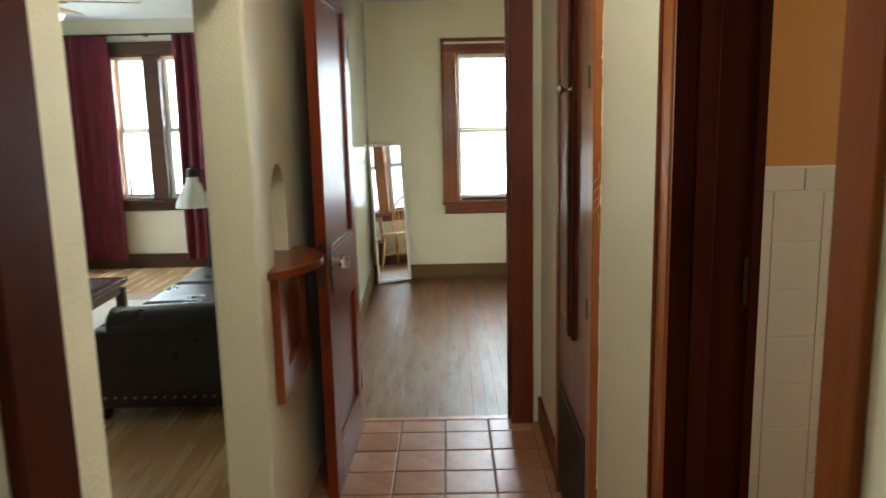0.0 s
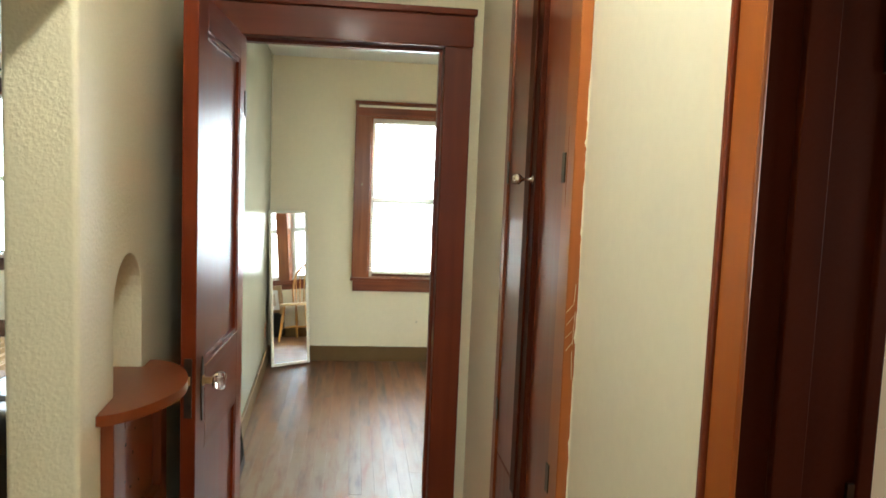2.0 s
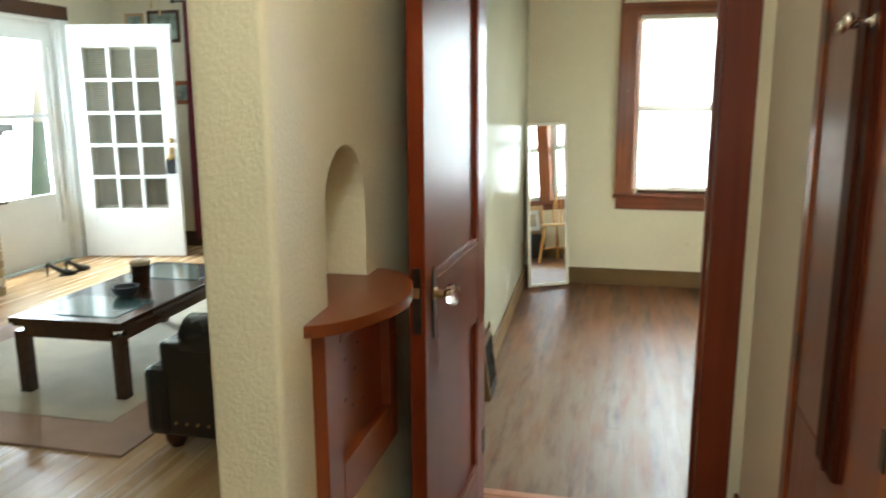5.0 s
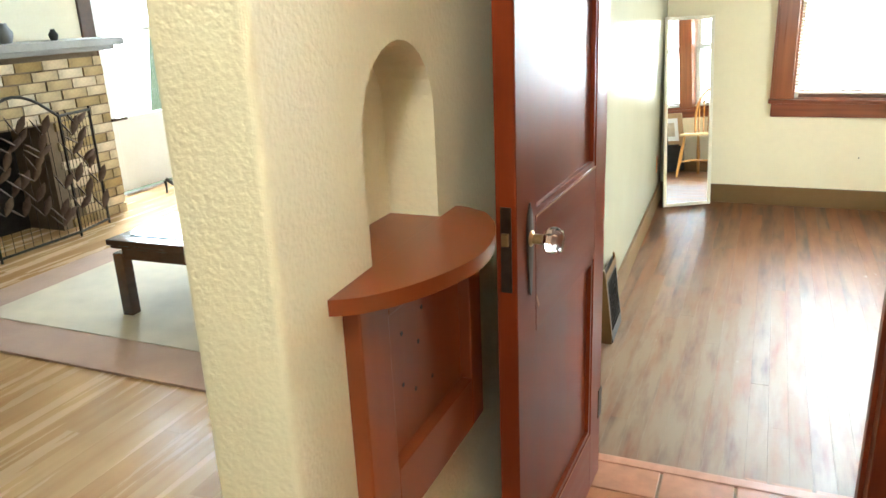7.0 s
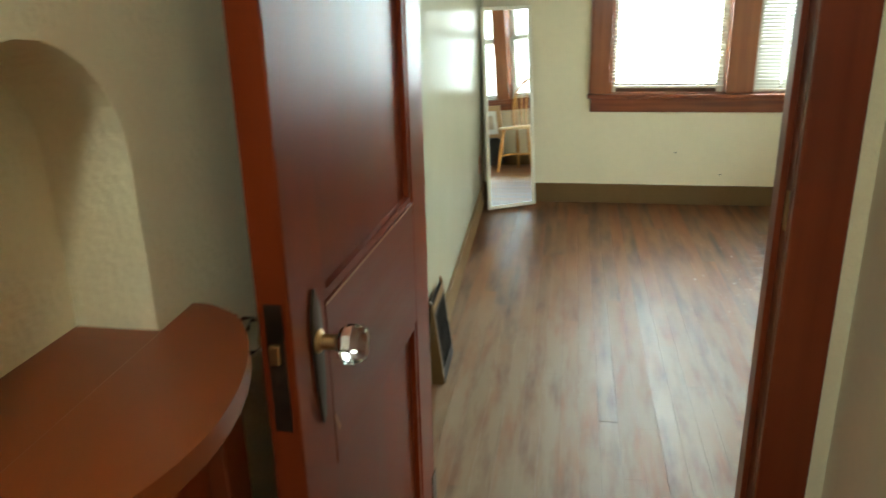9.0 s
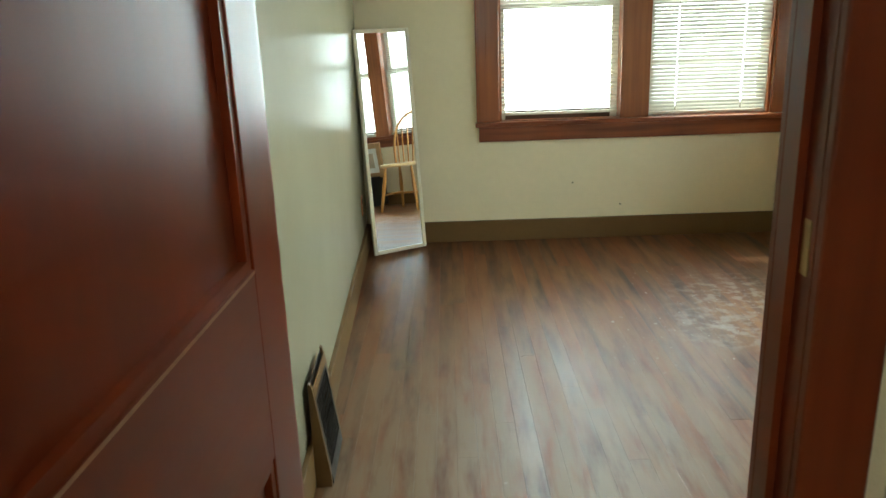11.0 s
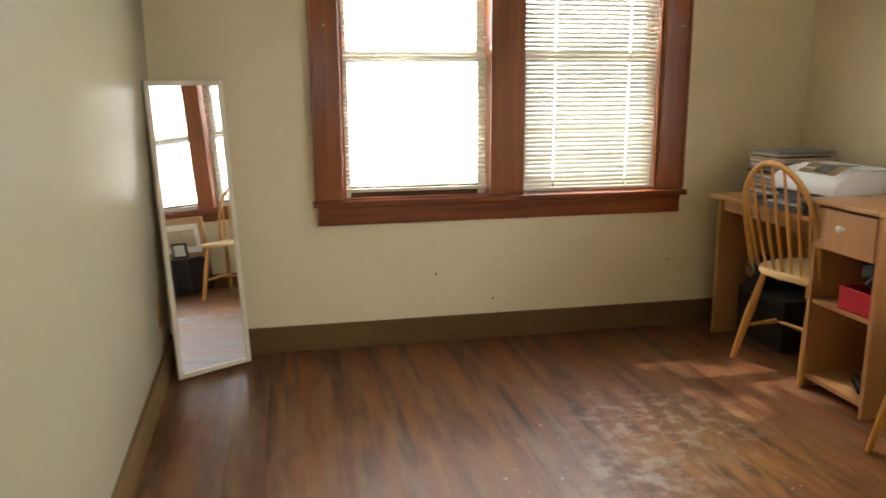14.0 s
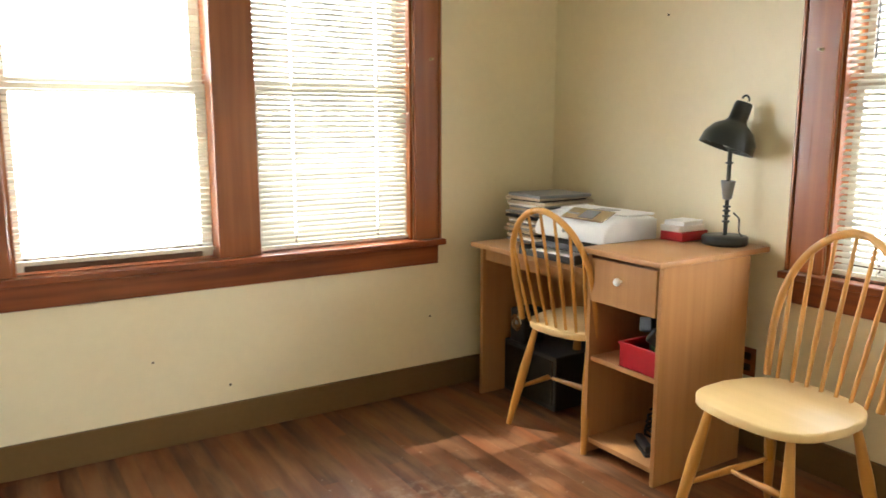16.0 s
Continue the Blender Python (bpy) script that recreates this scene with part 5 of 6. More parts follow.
def coffee_table():
    t = thing("coffee_table", "dark walnut coffee table with glass insets", "table", m=pose(-2.505, 5.255, 0.012, 0, 0, 2))
    w, d, h = 0.295, 0.64, 0.40
    for sx in (-1, 1):
        for sy in (-1, 1):
            part("leg", bx((sx * (w - 0.03) - 0.03, sx * (w - 0.03) + 0.03, sy * (d - 0.035) - 0.03, sy * (d - 0.035) + 0.03, 0, 0.32), bevel=0.005), TABLEWOOD, t)
    part("apron", bx((-w + 0.06, w - 0.06, -d + 0.015, -d + 0.035, 0.29, 0.345)), TABLEWOOD, t)
    part("apron", bx((-w + 0.06, w - 0.06, d - 0.035, d - 0.015, 0.29, 0.345)), TABLEWOOD, t)
    part("apron", bx((-w + 0.01, -w + 0.03, -d + 0.06, d - 0.06, 0.29, 0.345)), TABLEWOOD, t)
    part("apron", bx((w - 0.03, w - 0.01, -d + 0.06, d - 0.06, 0.29, 0.345)), TABLEWOOD, t)
    part("under_moulding", bx((-w, w, -d, d, 0.345, 0.362), bevel=0.005), TABLEWOOD, t)
    part("tabletop", bx((-w - 0.012, w + 0.012, -d - 0.012, d + 0.012, 0.362, 0.392), bevel=0.006), TABLEWOOD, t)
    for y0, y1 in ((-d + 0.07, -0.22), (0.22, d - 0.07)):
        # blue-green in the base colour stands in for the reflected sky
        part("glass_inset", bx((-w + 0.07, w - 0.07, y0, y1, 0.3925, 0.3965), bevel=0.001), mat("sky_tinted_glass", (0.10, 0.20, 0.22), 0.04, vary=0.1, coat=1.0), t, "glass inset panel")


coffee_table()
cup_ = thing("dark_tumbler", "dark tumbler with a tan lid on the coffee table", "cup", m=pose(-2.51, 5.27, 0.405))
part("body", lathe(bmesh.new(), [(0.045, 0), (0.048, 0.01), (0.055, 0.13), (0.05, 0.13)], 20), TABLEWOOD, cup_)
part("lid", lathe(bmesh.new(), [(0.056, 0.131), (0.056, 0.15), (0.04, 0.16)], 20), TAN, cup_)
bowl = thing("dark_bowl", "small dark bowl on the coffee table", "bowl", m=pose(-2.46, 5.06, 0.405))
part("body", lathe(bmesh.new(), [(0.04, 0), (0.065, 0.03), (0.07, 0.06), (0.062, 0.06), (0.05, 0.03), (0.02, 0.015)], 22), BLACKP, bowl)

rug = thing("area_rug", "cream wool rug with a rose border", "rug")
part("border", bx((-3.75, -1.85, 4.12, 7.10, -0.002, 0.010), bevel=0.003), RUG_OUT, rug)
part("field", bx((-3.50, -2.10, 4.39, 6.83, 0.0102, 0.0135), bevel=0.001), RUG_IN, rug)


def curtain(x0, x1, folds, label):
    c = thing("curtain", label, "curtain", group="maroon curtains")
    bm = bmesh.new()
    n = folds * 8
    cols = []
    for i in range(n + 1):
        k = i / n
        col = []
        for j in range(9):
            z = 0.10 + 2.24 * j / 8
            s = 1.0 - 0.12 * (j / 8)
            y = YL1 - 0.09 - 0.028 * math.sin(2 * math.pi * folds * k + 0.5 * math.sin(j * 0.7)) * (0.6 + 0.4 * math.sin(3.1 * k + 1))
            col.append(bm.verts.new((x0 + (x1 - x0) * (0.5 + (k - 0.5) * (1 + 0.06 * (1 - j / 8))), y, z)))
        cols.append(col)
    for a, b in zip(cols, cols[1:]):
        for j in range(8):
            bm.faces.new((a[j], b[j], b[j + 1], a[j + 1]))
    drape = part("drape", bm, VELVET, c, smooth=60)
    solid = drape.modifiers.new("thickness", "SOLIDIFY")
    solid.thickness = 0.004


curtain(-3.95, -3.22, 6, "long maroon curtain hanging beside the living room window")
curtain(-2.58, -2.28, 3, "narrow maroon curtain hanging beside the living room window")
rod = thing("curtain_rod", "thin dark metal curtain rod above the window", "curtain rod")
part("rod", tube(bmesh.new(), [(-4.02, YL1 - 0.09, 2.345), (-2.2, YL1 - 0.09, 2.345)], 0.009, 10), DARKMETAL, rod)
part("finial", lathe(bmesh.new(), [(0.006, -0.03), (0.02, 0), (0.006, 0.03)], 12), DARKMETAL, rod).matrix_basis = pose(-4.045, YL1 - 0.09, 2.345, 0, 90)
for x in (-3.9, -2.85, -2.3):
    part("bracket", bx((x - 0.008, x + 0.008, YL1 - 0.09, YL1, 2.33, 2.36)), DARKMETAL, rod)


def floor_lamp():
    l = thing("floor_lamp", "standing lamp with a white glass shade behind the sofa", "lamp", m=pose(-2.02, 7.15, 0))
    part("foot", lathe(bmesh.new(), [(0.13, 0), (0.13, 0.012), (0.02, 0.03)], 24), BLACKIRON, l)
    part("pole", tube(bmesh.new(), [(0, 0, 0.02), (0, 0, 1.06), (-0.04, 0, 1.10), (-0.10, 0, 1.10)], 0.010, 10), BLACKIRON, l)
    part("shade", lathe(bmesh.new(), [(0.05, 1.02), (0.055, 0.98), (0.10, 0.90), (0.15, 0.80), (0.155, 0.76), (0.150, 0.76), (0.145, 0.80), (0.095, 0.895), (0.05, 0.975)], 28), MILK, l, "white milk-glass shade").matrix_basis = pose(-0.10, 0, 0)
    part("cap", lathe(bmesh.new(), [(0.045, 1.02), (0.045, 1.09), (0.02, 1.10)], 18), BLACKIRON, l).matrix_basis = pose(-0.10, 0, 0)


floor_lamp()


def ceiling_fan():
    f = thing("ceiling_fan", "wooden-bladed ceiling fan with lit glass shades", "ceiling fan", m=pose(-2.51, 5.58, 0))
    part("canopy", lathe(bmesh.new(), [(0.03, 2.42), (0.07, 2.46), (0.075, 2.498)], 20), BRASS, f)
    part("rod", tube(bmesh.new(), [(0, 0, 2.34), (0, 0, 2.44)], 0.012, 10), BRASS, f)
    part("motor", lathe(bmesh.new(), [(0.05, 2.20), (0.10, 2.22), (0.11, 2.27), (0.10, 2.33), (0.04, 2.36)], 24), BRASS, f)
    for i in range(5):
        a = 72 * i + 20
        b = part("blade", slab(bmesh.new(), [(0.16, -0.05), (0.60, -0.068), (0.64, -0.04), (0.64, 0.04), (0.60, 0.068), (0.16, 0.05)], 2.268, 2.274, soft=0.001), PINE_LIGHTENED, f, "pale wooden blade")
        b.matrix_basis = pose(0, 0, 0, 0, 0, a) @ pose(0, 0, 2.27, 9) @ pose(0, 0, -2.27)
        part("blade_iron", bx((0.09, 0.20, -0.02, 0.02, 2.258, 2.266)), BRASS, f).matrix_basis = pose(0, 0, 0, 0, 0, a)
    part("light_hub", lathe(bmesh.new(), [(0.03, 2.16), (0.05, 2.18), (0.05, 2.20)], 18), BRASS, f)
    for i in range(4):
        sh = part("lamp_shade", lathe(bmesh.new(), [(0.020, 0.0), (0.028, 0.02), (0.050, 0.06), (0.062, 0.10), (0.070, 0.118), (0.064, 0.116), (0.045, 0.06), (0.018, 0.004)], 18), LIT, f, "lit ribbed glass shade")
        sh.matrix_basis = pose(0, 0, 2.205, 0, 0, 90 * i + 35) @ pose(0.06, 0, 0, 0, 128, 0) @ Matrix.Scale(0.88, 4)
    for x, zz in ((0.03, 1.93), (-0.02, 1.97)):
        part("pull_chain", tube(bmesh.new(), [(x, 0.02, 2.17), (x, 0.02, zz)], 0.002, 6), BRASS, f)
        part("chain_pull", lathe(bmesh.new(), [(0.004, -0.02), (0.008, 0), (0.003, 0.015)], 10), BRASS, f).matrix_basis = pose(x, 0.02, zz)


ceiling_fan()


def glazed_door():
    a, b = Vector((-4.735, 7.60, 0)), Vector((-3.80, 7.80, 0))
    ang = math.degrees(math.atan2(b.y - a.y, b.x - a.x))
    d = thing("front_door", "white open front door with fifteen glass panes", "door", kind="structure", m=pose(a.x, a.y, 0, 0, 0, ang))
    w, t, h = 0.93, 0.042, 2.10
    part("stile", bx((0, 0.125, 0, t, 0.012, h), bevel=0.003), WHITEP, d)
    part("stile", bx((w - 0.125, w, 0, t, 0.012, h), bevel=0.003), WHITEP, d)
    part("bottom_rail", bx((0.125, w - 0.125, 0, t, 0.012, 0.46), bevel=0.003), WHITEP, d)
    part("top_rail", bx((0.125, w - 0.125, 0, t, 1.91, h), bevel=0.003), WHITEP, d)
    u0, u1, z0, z1 = 0.125, w - 0.125, 0.46, 1.91
    for i in range(1, 3):
        u = u0 + (u1 - u0) * i / 3
        part("glazing_bar", bx((u - 0.014, u + 0.014, 0.004, t - 0.004, z0, z1)), WHITEP, d)
    for j in range(1, 5):
        z = z0 + (z1 - z0) * j / 5
        part("glazing_bar", bx((u0, u1, 0.005, t - 0.005, z - 0.014, z + 0.014)), WHITEP, d)
    for i in range(3):
        for j in range(5):
            ua, za = u0 + (u1 - u0) * i / 3, z0 + (z1 - z0) * j / 5
            part("pane", bx((ua + 0.012, ua + (u1 - u0) / 3 - 0.012, 0.019, 0.023, za + 0.012, za + (z1 - z0) / 5 - 0.012)), GLASS, d, smooth=0)
    bl = thing("venetian_blind", "white venetian blind on the back of the front door", "blind", group="door blinds", m=d.matrix_basis)
    blind(bl, 0.14, w - 0.14, 0.47, 1.93, t + 0.03, radians(35))
    lock = part("lock", bx((w - 0.085, w - 0.035, -0.008, 0, 0.90, 1.02), bevel=0.003), BRASS, d, "brass lock plate")
    part("door_knob", lathe(bmesh.new(), knob_profile(1.0), 16), BRASS, lock).matrix_basis = pose(w - 0.06, -0.006, 0.93, 90)
    part("deadbolt", lathe(bmesh.new(), [(0.025, 0), (0.025, 0.012), (0.018, 0.018)], 18), BRASS, d).matrix_basis = pose(w - 0.06, 0, 1.08, 90)
    tag = thing("door_hanger", "small black pouch hanging from the door knob", "pouch", m=d.matrix_basis)
    part("pouch", bx((w - 0.10, w - 0.02, -0.055, -0.03, 0.78, 0.92), bevel=0.008), BLACKP, tag)
    part("loop", tube(bmesh.new(), [(w - 0.07, -0.04, 0.91), (w - 0.06, -0.04, 0.955), (w - 0.05, -0.04, 0.91)], 0.004, 6), BLACKP, tag)


glazed_door()


def storm_door():
    d = thing("storm_door", "white closed storm door with two large panes", "door", kind="structure")
    x = XL0 - 0.10
    part("stile", bx((x, x + 0.035, 6.64, 6.76, 0.01, 2.12), bevel=0.003), WHITEP, d)
    part("stile", bx((x, x + 0.035, 7.42, 7.56, 0.01, 2.12), bevel=0.003), WHITEP, d)
    part("top_rail", bx((x, x + 0.035, 6.76, 7.42, 1.95, 2.12)), WHITEP, d)
    part("middle_rail", bx((x, x + 0.035, 6.76, 7.42, 1.29, 1.33)), WHITEP, d)
    part("kick_panel", bx((x, x + 0.03, 6.76, 7.42, 0.01, 0.62)), WHITEP, d)
    for a, b in ((0.62, 1.29), (1.33, 1.95)):
        g = part("pane", bx((x + 0.012, x + 0.016, 6.755, 7.425, a, b)), GLASS, d, smooth=0)
        g.visible_shadow = False
    part("latch", bx((x + 0.035, x + 0.055, 6.70, 6.86, 0.60, 0.625), bevel=0.004), DARKMETAL, d)
    part("closer", tube(bmesh.new(), [(x + 0.05, 7.50, 0.35), (x + 0.05, 7.50, 1.9)], 0.012, 8), WHITEP, d)
    fr = thing("door_frame_4", "white front door frame with dark casing", "door frame", kind="structure")
    part("jamb", bx((XL0 - 0.14, XL0, 6.62, 6.64, 0, 2.12)), WHITEP, fr)
    part("jamb", bx((XL0 - 0.14, XL0, 7.56, 7.58, 0, 2.12)), WHITEP, fr)
    part("head_jamb", bx((XL0 - 0.14, XL0, 6.62, 7.58, 2.12, 2.14)), WHITEP, fr)
    part("casing", bx((XL0, XL0 + 0.022, 6.50, 6.62, 0, 2.14)), DARKTRIM, fr)
    part("casing", bx((XL0, XL0 + 0.022, 7.58, 7.70, 0, 2.14)), WHITEP, fr)
    part("head_casing", bx((XL0, XL0 + 0.024, 6.50, 7.70, 2.14, 2.26)), DARKTRIM, fr)


storm_door()


def fireplace():
    f = thing("fireplace", "yellow brick fireplace with a grey stone mantel", "fireplace")
    x1, ya, yb, top = -4.40, 4.10, 6.27, 1.19
    oa, ob, oz = 4.62, 5.70, 0.74
    part("core", bx((XL0, x1 - 0.012, ya + 0.012, oa, 0, top), (XL0, x1 - 0.012, ob, yb - 0.012, 0, top), (XL0, x1 - 0.012, oa, ob, oz, top), (XL0, XL0 + 0.05, oa, ob, 0, oz)), MORTAR, f, "brown mortar")
    part("firebox", bx((XL0 + 0.05, XL0 + 0.06, oa, ob, 0, oz)), BLACKIRON, f, "sooty black firebox")
    part("mantel", bx((XL0, x1 + 0.11, ya - 0.08, yb + 0.14, top + 0.03, top + 0.085), bevel=0.006), STONE, f, "grey stone mantel shelf")
    part("mantel_moulding", bx((XL0, x1 + 0.07, ya - 0.04, yb + 0.08, top, top + 0.03), bevel=0.005), STONE, f)
    bl, bh, j = 0.20, 0.058, 0.010
    shapes = {}
    row, z = 0, 0.004
    while z + bh < top:
        y = ya - (0.5 * bl if row % 2 else 0)
        while y < yb - 0.02:
            a, b = max(y, ya), min(y + bl, yb)
            if b - a > 0.03 and not (a < ob - 0.02 and b > oa + 0.02 and z < oz):
                if a < oa < b and z < oz:
                    b = oa
                if a < ob < b and z < oz:
                    a = ob
                key = round(b - a, 3)
                if key not in shapes:
                    bm = bx((0, 0.03, 0, key, 0, bh))
                    first = link_mesh("brick", bm, BRICK, 0)
                    shapes[key] = first.data
                    o = first
                else:
                    o = new("brick", shapes[key])
                o.parent = f
                o.location = (x1 - 0.03 + random.uniform(-0.003, 0.003), a, z)
            y += bl + j
        z += bh + j
        row += 1
    z, row = 0.004, 0
    while z + bh < top:
        for k in range(2):
            key = 0.155
            nm = "side"
            if nm not in shapes:
                first = link_mesh("brick", bx((0, 0.155, 0, 0.03, 0, bh)), BRICK, 0)
                shapes[nm] = first.data
                o = first
            else:
                o = new("brick", shapes[nm])
            o.parent = f
            o.location = (XL0 + 0.02 + k * 0.168 + (0.01 if row % 2 else 0), yb - 0.031, z)
        z += bh + j
        row += 1
    return f


fireplace()


LEAFIRON = mat("bronze_brown_iron", (0.13, 0.085, 0.065), 0.45, metal=0.6, vary=0.3, scale=15)


def fire_screen():
    s = thing("fire_screen", "dark iron folding fire screen with leaf scrolls", "fire screen", m=pose(-4.26, 5.32, 0) @ Matrix.Diagonal((1, 1, 1.2, 1)))
    rnd = random.Random(4)
    for k, (y0, y1, x0, x1) in enumerate(((-0.62, -0.30, 0.02, 0.10), (-0.30, 0.30, 0.10, 0.10), (0.30, 0.62, 0.10, 0.02))):
        p = part("screen_panel", bmesh_frame(y0, y1, x0, x1, k == 1), BLACKIRON, s)
        for i in range(20 if k == 1 else 11):
            f = rnd.uniform(0.1, 0.9)
            z = 0.08 + 0.56 * (i + 0.5) / (20 if k == 1 else 11)
            y, x = y0 + (y1 - y0) * f, x0 + (x1 - x0) * f + 0.008
            for side in (-1, 1):
                a = rnd.uniform(0.5, 1.1) * side
                pts = [(x, y + 0.12 * q * math.sin(a), z + 0.12 * q * math.cos(a)) for q in (0, 0.3, 0.6, 0.85, 1)]
                part("leaf", tube(bmesh.new(), pts, [0.004, 0.020, 0.024, 0.012, 0.002], 6, flat=0.25), LEAFIRON, p)
        for i in range(9):
            f = (i + 0.5) / 9
            y, x = y0 + (y1 - y0) * f, x0 + (x1 - x0) * f
            part("screen_wire", tube(bmesh.new(), [(x, y, 0.03), (x, y, 0.68)], 0.002, 5), BLACKIRON, p)


def bmesh_frame(y0, y1, x0, x1, arched):
    bm = bmesh.new()
    n = 10
    topz = lambda f: 0.68 + (0.13 * math.sin(math.pi * f) if arched else (0.0))
    tube(bm, [(x0, y0, 0.004), (x0, y0, 0.70)], 0.008, 8)
    tube(bm, [(x1, y1, 0.004), (x1, y1, 0.70)], 0.008, 8)
    tube(bm, [(x0, y0, 0.03), (x1, y1, 0.03)], 0.007, 8)
    tube(bm, [(x0 + (x1 - x0) * i / n, y0 + (y1 - y0) * i / n, topz(i / n)) for i in range(n + 1)], 0.008, 8)
    return bm


fire_screen()
for x, y, z, w, nm, lab, mm in ((-4.47, 5.60, 1.275, 0.05, "mantel_vase", "dark rounded vase on the mantel shelf", GREYP), (-4.45, 5.95, 1.275, 0.03, "mantel_ornament", "small dark ornament on the mantel shelf", BLACKP)):
    o = thing(nm, lab, "ornament", m=pose(x, y, z))
    part("body", lathe(bmesh.new(), [(w * 0.7, 0), (w, w * 0.8), (w * 1.05, w * 1.4), (w * 0.5, w * 2.2), (w * 0.55, w * 2.5)], 18), mm, o)


def heel_shoe():
    s = thing("high_heel_shoe", "black high-heeled shoe on the living room floor", "shoe", group="pair of shoes")
    bm = bmesh.new()
    tube(bm, [(0.13, 0, 0.016), (0.09, 0, 0.024), (0.04, 0, 0.032), (-0.03, 0, 0.075), (-0.08, 0, 0.115)], [0.012, 0.034, 0.038, 0.028, 0.026], 14, flat=0.6)
    part("upper", bm, BLACKP, s)
    part("heel", tube(bmesh.new(), [(-0.085, 0, 0.10), (-0.082, 0, 0.05), (-0.085, 0, 0.0)], [0.016, 0.008, 0.006], 10), BLACKP, s)
    part("sole", slab(bmesh.new(), [(0.14, 0), (0.10, 0.032), (0.03, 0.036), (0.0, 0.02), (0.0, -0.02), (0.03, -0.036), (0.10, -0.032)], 0.0, 0.008), BLACKIRON, s)
    return s


shoe = heel_shoe()
shoe.matrix_basis = pose(-4.45, 6.88, 0, 0, 0, 40)
copy_thing(shoe, pose(-4.42, 7.05, 0, 0, 0, 75))
picture("wall_picture", "dark framed picture on the living room wall", pose(-4.38, YL1 - 0.022, 1.98), 0.34, 0.30, 0.03, TABLEWOOD, PICT)
picture("wall_picture", "brown framed picture on the living room wall", pose(-4.62, YL1 - 0.022, 2.10), 0.20, 0.16, 0.025, STAINWOOD, PICT)
picture("wall_picture", "small wooden framed picture on the wall beside the curtain", pose(-4.16, YL1 - 0.022, 1.40), 0.22, 0.22, 0.04, WINWOOD, PICT)

# ---- boards and tiles ----
def boards(owner, x0, x1, y0, y1, wide, longest, material, seed):
    """Strip floor, boards along y, as pieces of owner."""
    rnd = random.Random(seed)
    shapes = {}
    x = x0
    while x < x1 - 0.005:
        w = min(wide, x1 - x)
        y = y0 - rnd.uniform(0, longest * 0.6)
        while y < y1 - 0.005:
            l = rnd.choice((0.7, 0.85, 1.0)) * longest
            a, b = max(y, y0), min(y + l, y1)
            key = (round(w, 3), round(b - a, 2))
            if b - a > 0.03:
                if key not in shapes:
                    first = link_mesh("floorboard", bx((0.00025, w - 0.00025, 0.0002, b - a - 0.0002, -0.012, 0.0), bevel=0), material, 0)
                    shapes[key] = first.data
                    o = first
                else:
                    o = new("floorboard", shapes[key])
                o.parent = owner
                o.location = (x, a, rnd.uniform(-0.0002, 0.0))
            y += l
        x += wide


boards(floor_bed, XB0, XB1, YH + 0.075, YB1, 0.0635, 1.9, FLOOR_BED, 3)
boards(floor_liv, XL0, -0.70, YL0, YL1, 0.085, 3.2, FLOOR_LIV, 5)
setting("threshold", bx((-0.375, 0.385, YH + 0.035, YH + 0.075, -0.010, 0.003), bevel=0.003), TERRA, "worn terracotta edging under the door", "threshold")

tile_data = link_mesh("tile", bx((0.004, 0.208, 0.004, 0.196, -0.010, 0.0), bevel=0.003), TERRA, 0)
tile_data.parent = floor_hall
tile_data.location = (0.058, 3.827, 0)
for i in range(-3, 3):
    for j in range(-16, 2):
        if (i, j) == (0, 0):
            continue
        x, y = 0.058 + 0.212 * i, 3.827 + 0.200 * j
        if x + 0.2 < -0.66 or y > 4.1:
            continue
        o = new("tile", tile_data.data)
        o.parent = floor_hall
        o.location = (x, y, random.uniform(-0.0012, 0.0006))
        o.rotation_euler = (random.uniform(-0.003, 0.003), random.uniform(-0.003, 0.003), 0)

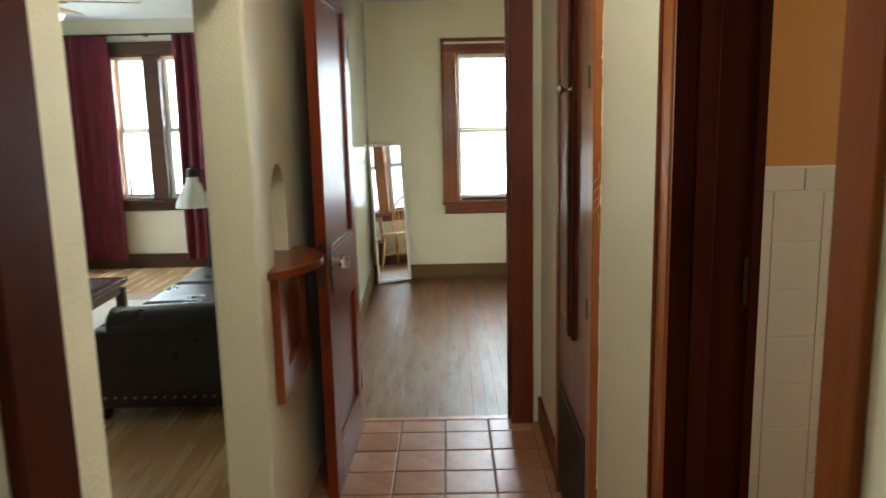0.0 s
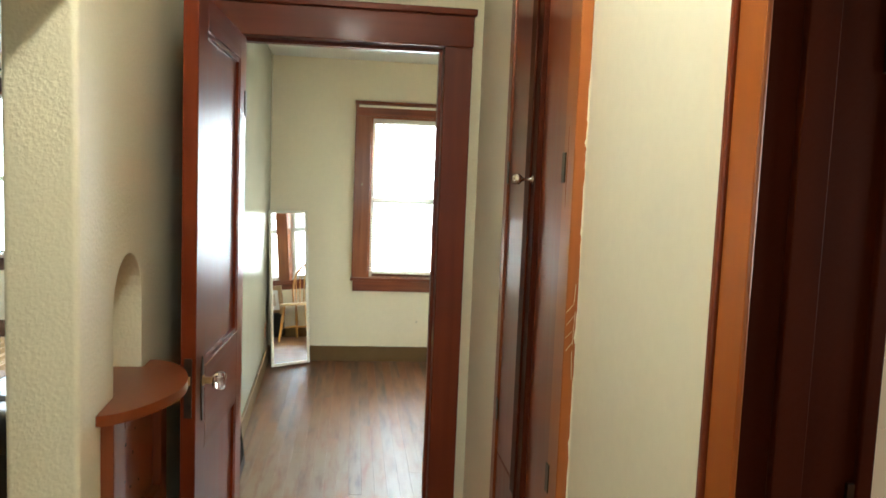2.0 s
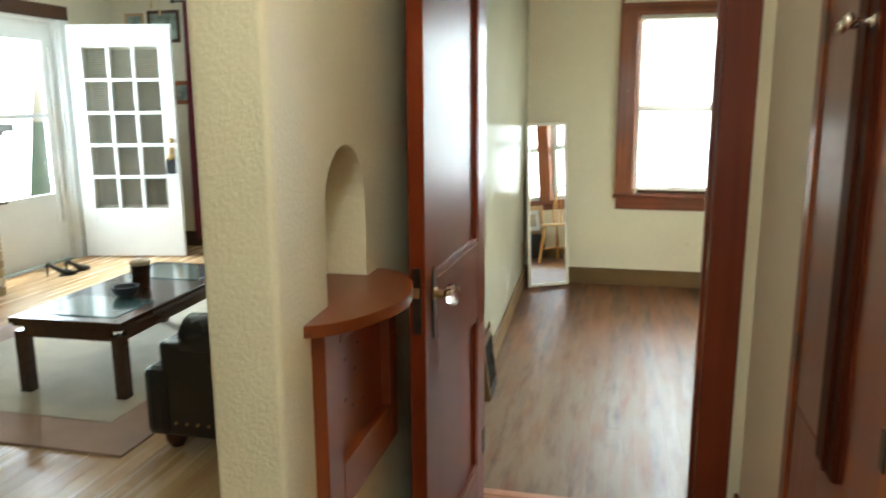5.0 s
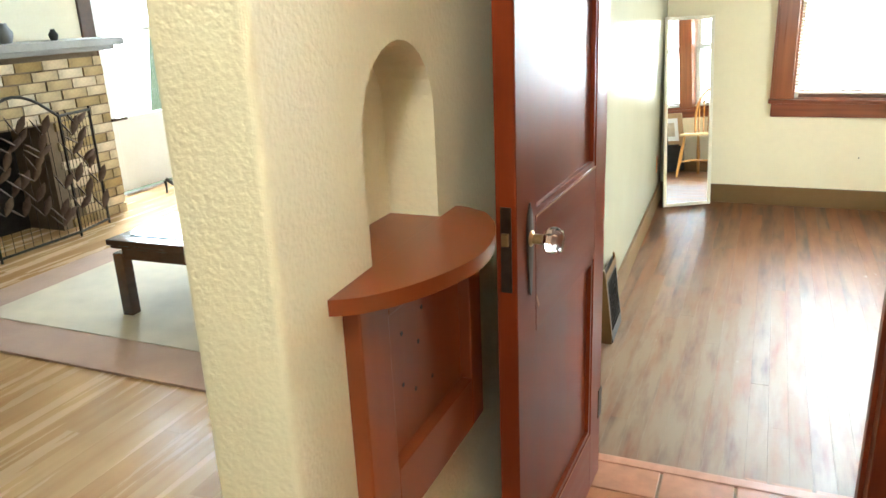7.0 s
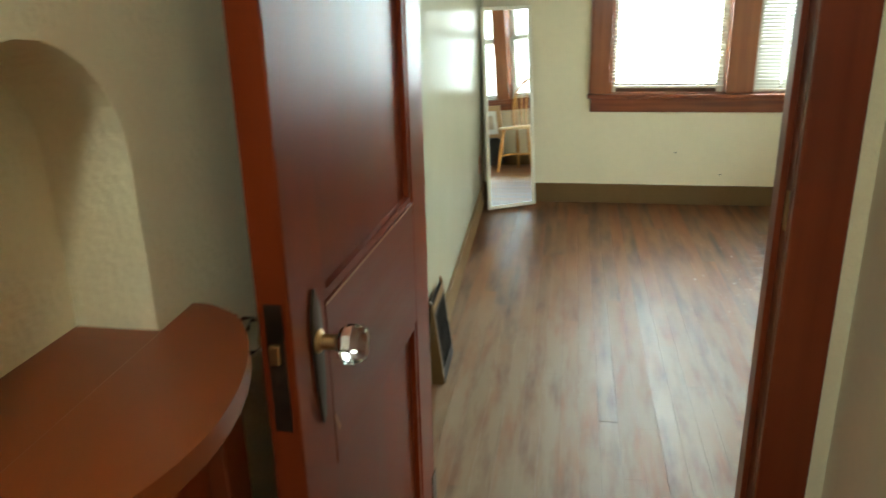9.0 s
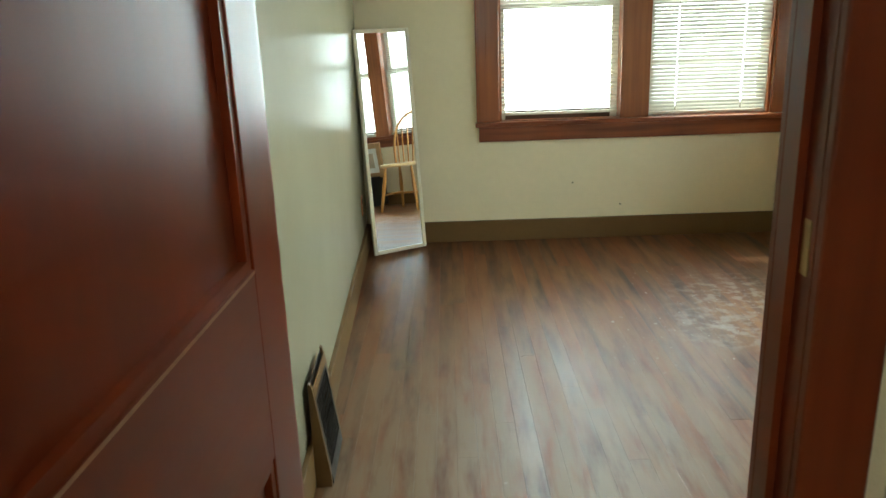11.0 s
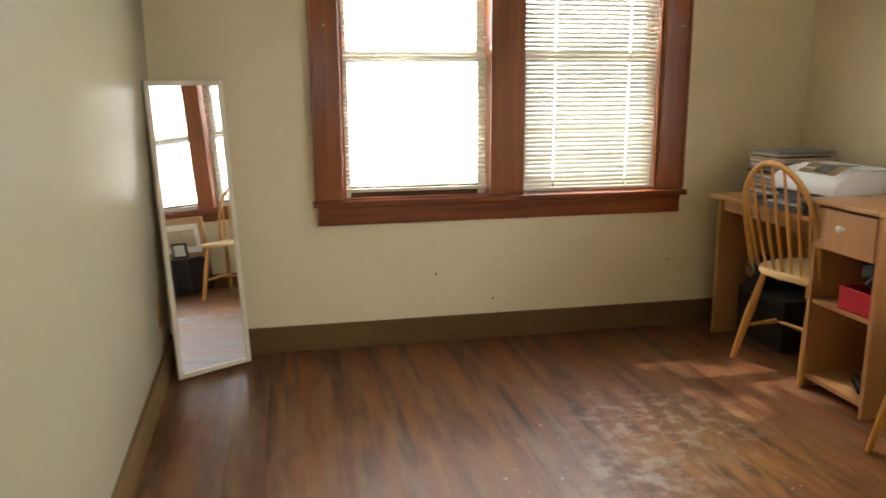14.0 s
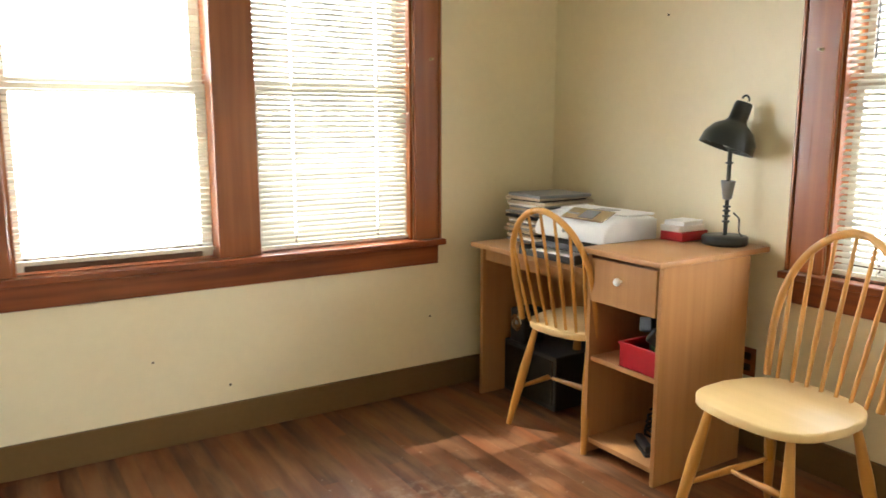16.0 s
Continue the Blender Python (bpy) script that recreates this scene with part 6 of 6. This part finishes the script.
glaze = link_mesh("wall_tile", bx((0.0010, 0.1130, -0.0030, 0.0, 0.0010, 0.1130), bevel=0.0012), BTILE, 0)
cap = link_mesh("cap_tile", bx((0.0010, 0.1510, -0.0050, 0.0, 0.0010, 0.052), bevel=0.002), BTILE, 0)
first_one = {glaze: True, cap: True}
for i in range(11):
    for j in range(12):
        o = glaze if first_one[glaze] else new("wall_tile", glaze.data)
        first_one[glaze] = False
        o.parent = wall_bath
        o.location = (0.720 + 0.114 * i, 2.336, 1.303 - 0.114 * (j + 1) + random.uniform(-0.0006, 0.0006))
for i in range(8):
    o = cap if first_one[cap] else new("cap_tile", cap.data)
    first_one[cap] = False
    o.parent = wall_bath
    o.location = (0.750 + 0.152 * i, 2.336, 1.304)


# unseen tree outside the north windows, added to dapple the sun indoors
def tree(x, y, ground):
    t = thing("tree", "unseen leafy tree added to dapple the sun", "tree", m=pose(x, y, ground))
    part("trunk", tube(bmesh.new(), [(0, 0, 0), (0.03, 0.02, 1.2), (-0.02, 0.05, 2.6), (0.05, 0.0, 4.2), (0.0, 0.0, 6.0)], [0.19, 0.15, 0.13, 0.10, 0.03], 12), BARK, t)
    for i in range(7):
        a, z = i * 2.4, 3.2 + 0.4 * i
        part("limb", tube(bmesh.new(), [(0, 0, z), (0.6 * math.cos(a), 0.6 * math.sin(a), z + 0.35), (1.3 * math.cos(a + 0.2), 1.3 * math.sin(a + 0.2), z + 0.8)], [0.06, 0.04, 0.012], 8), BARK, t)
    bm = bmesh.new()
    rng = random.Random(11)
    for i in range(150):
        while True:
            p = Vector((rng.uniform(-1, 1), rng.uniform(-1, 1), rng.uniform(-1, 1)))
            if 0.25 < p.length < 1 + 0.15 * math.sin(5 * p.x + 3 * p.y):
                break
        p = Vector((p.x * 1.9, p.y * 1.9, 5.7 + p.z * 1.9))
        m = pose(*p, rng.uniform(-50, 50), rng.uniform(-50, 50), rng.uniform(0, 360))
        w, l = rng.uniform(0.05, 0.09), rng.uniform(0.09, 0.17)
        v = [bm.verts.new(m @ Vector(q)) for q in ((0, -l, 0), (w, -l * 0.3, 0.02), (w * 0.8, l * 0.4, 0.02), (0, l, -0.02), (-w * 0.8, l * 0.4, 0.02), (-w, -l * 0.3, 0.02))]
        bm.faces.new(v)
    part("crown", bm, GREEN, t, "crown of dark green leaves")


BARK = mat("grey_brown_bark", (0.12, 0.085, 0.06), 0.85, vary=0.3, bump=0.5)
tree(0.15, 10.1, -0.40)
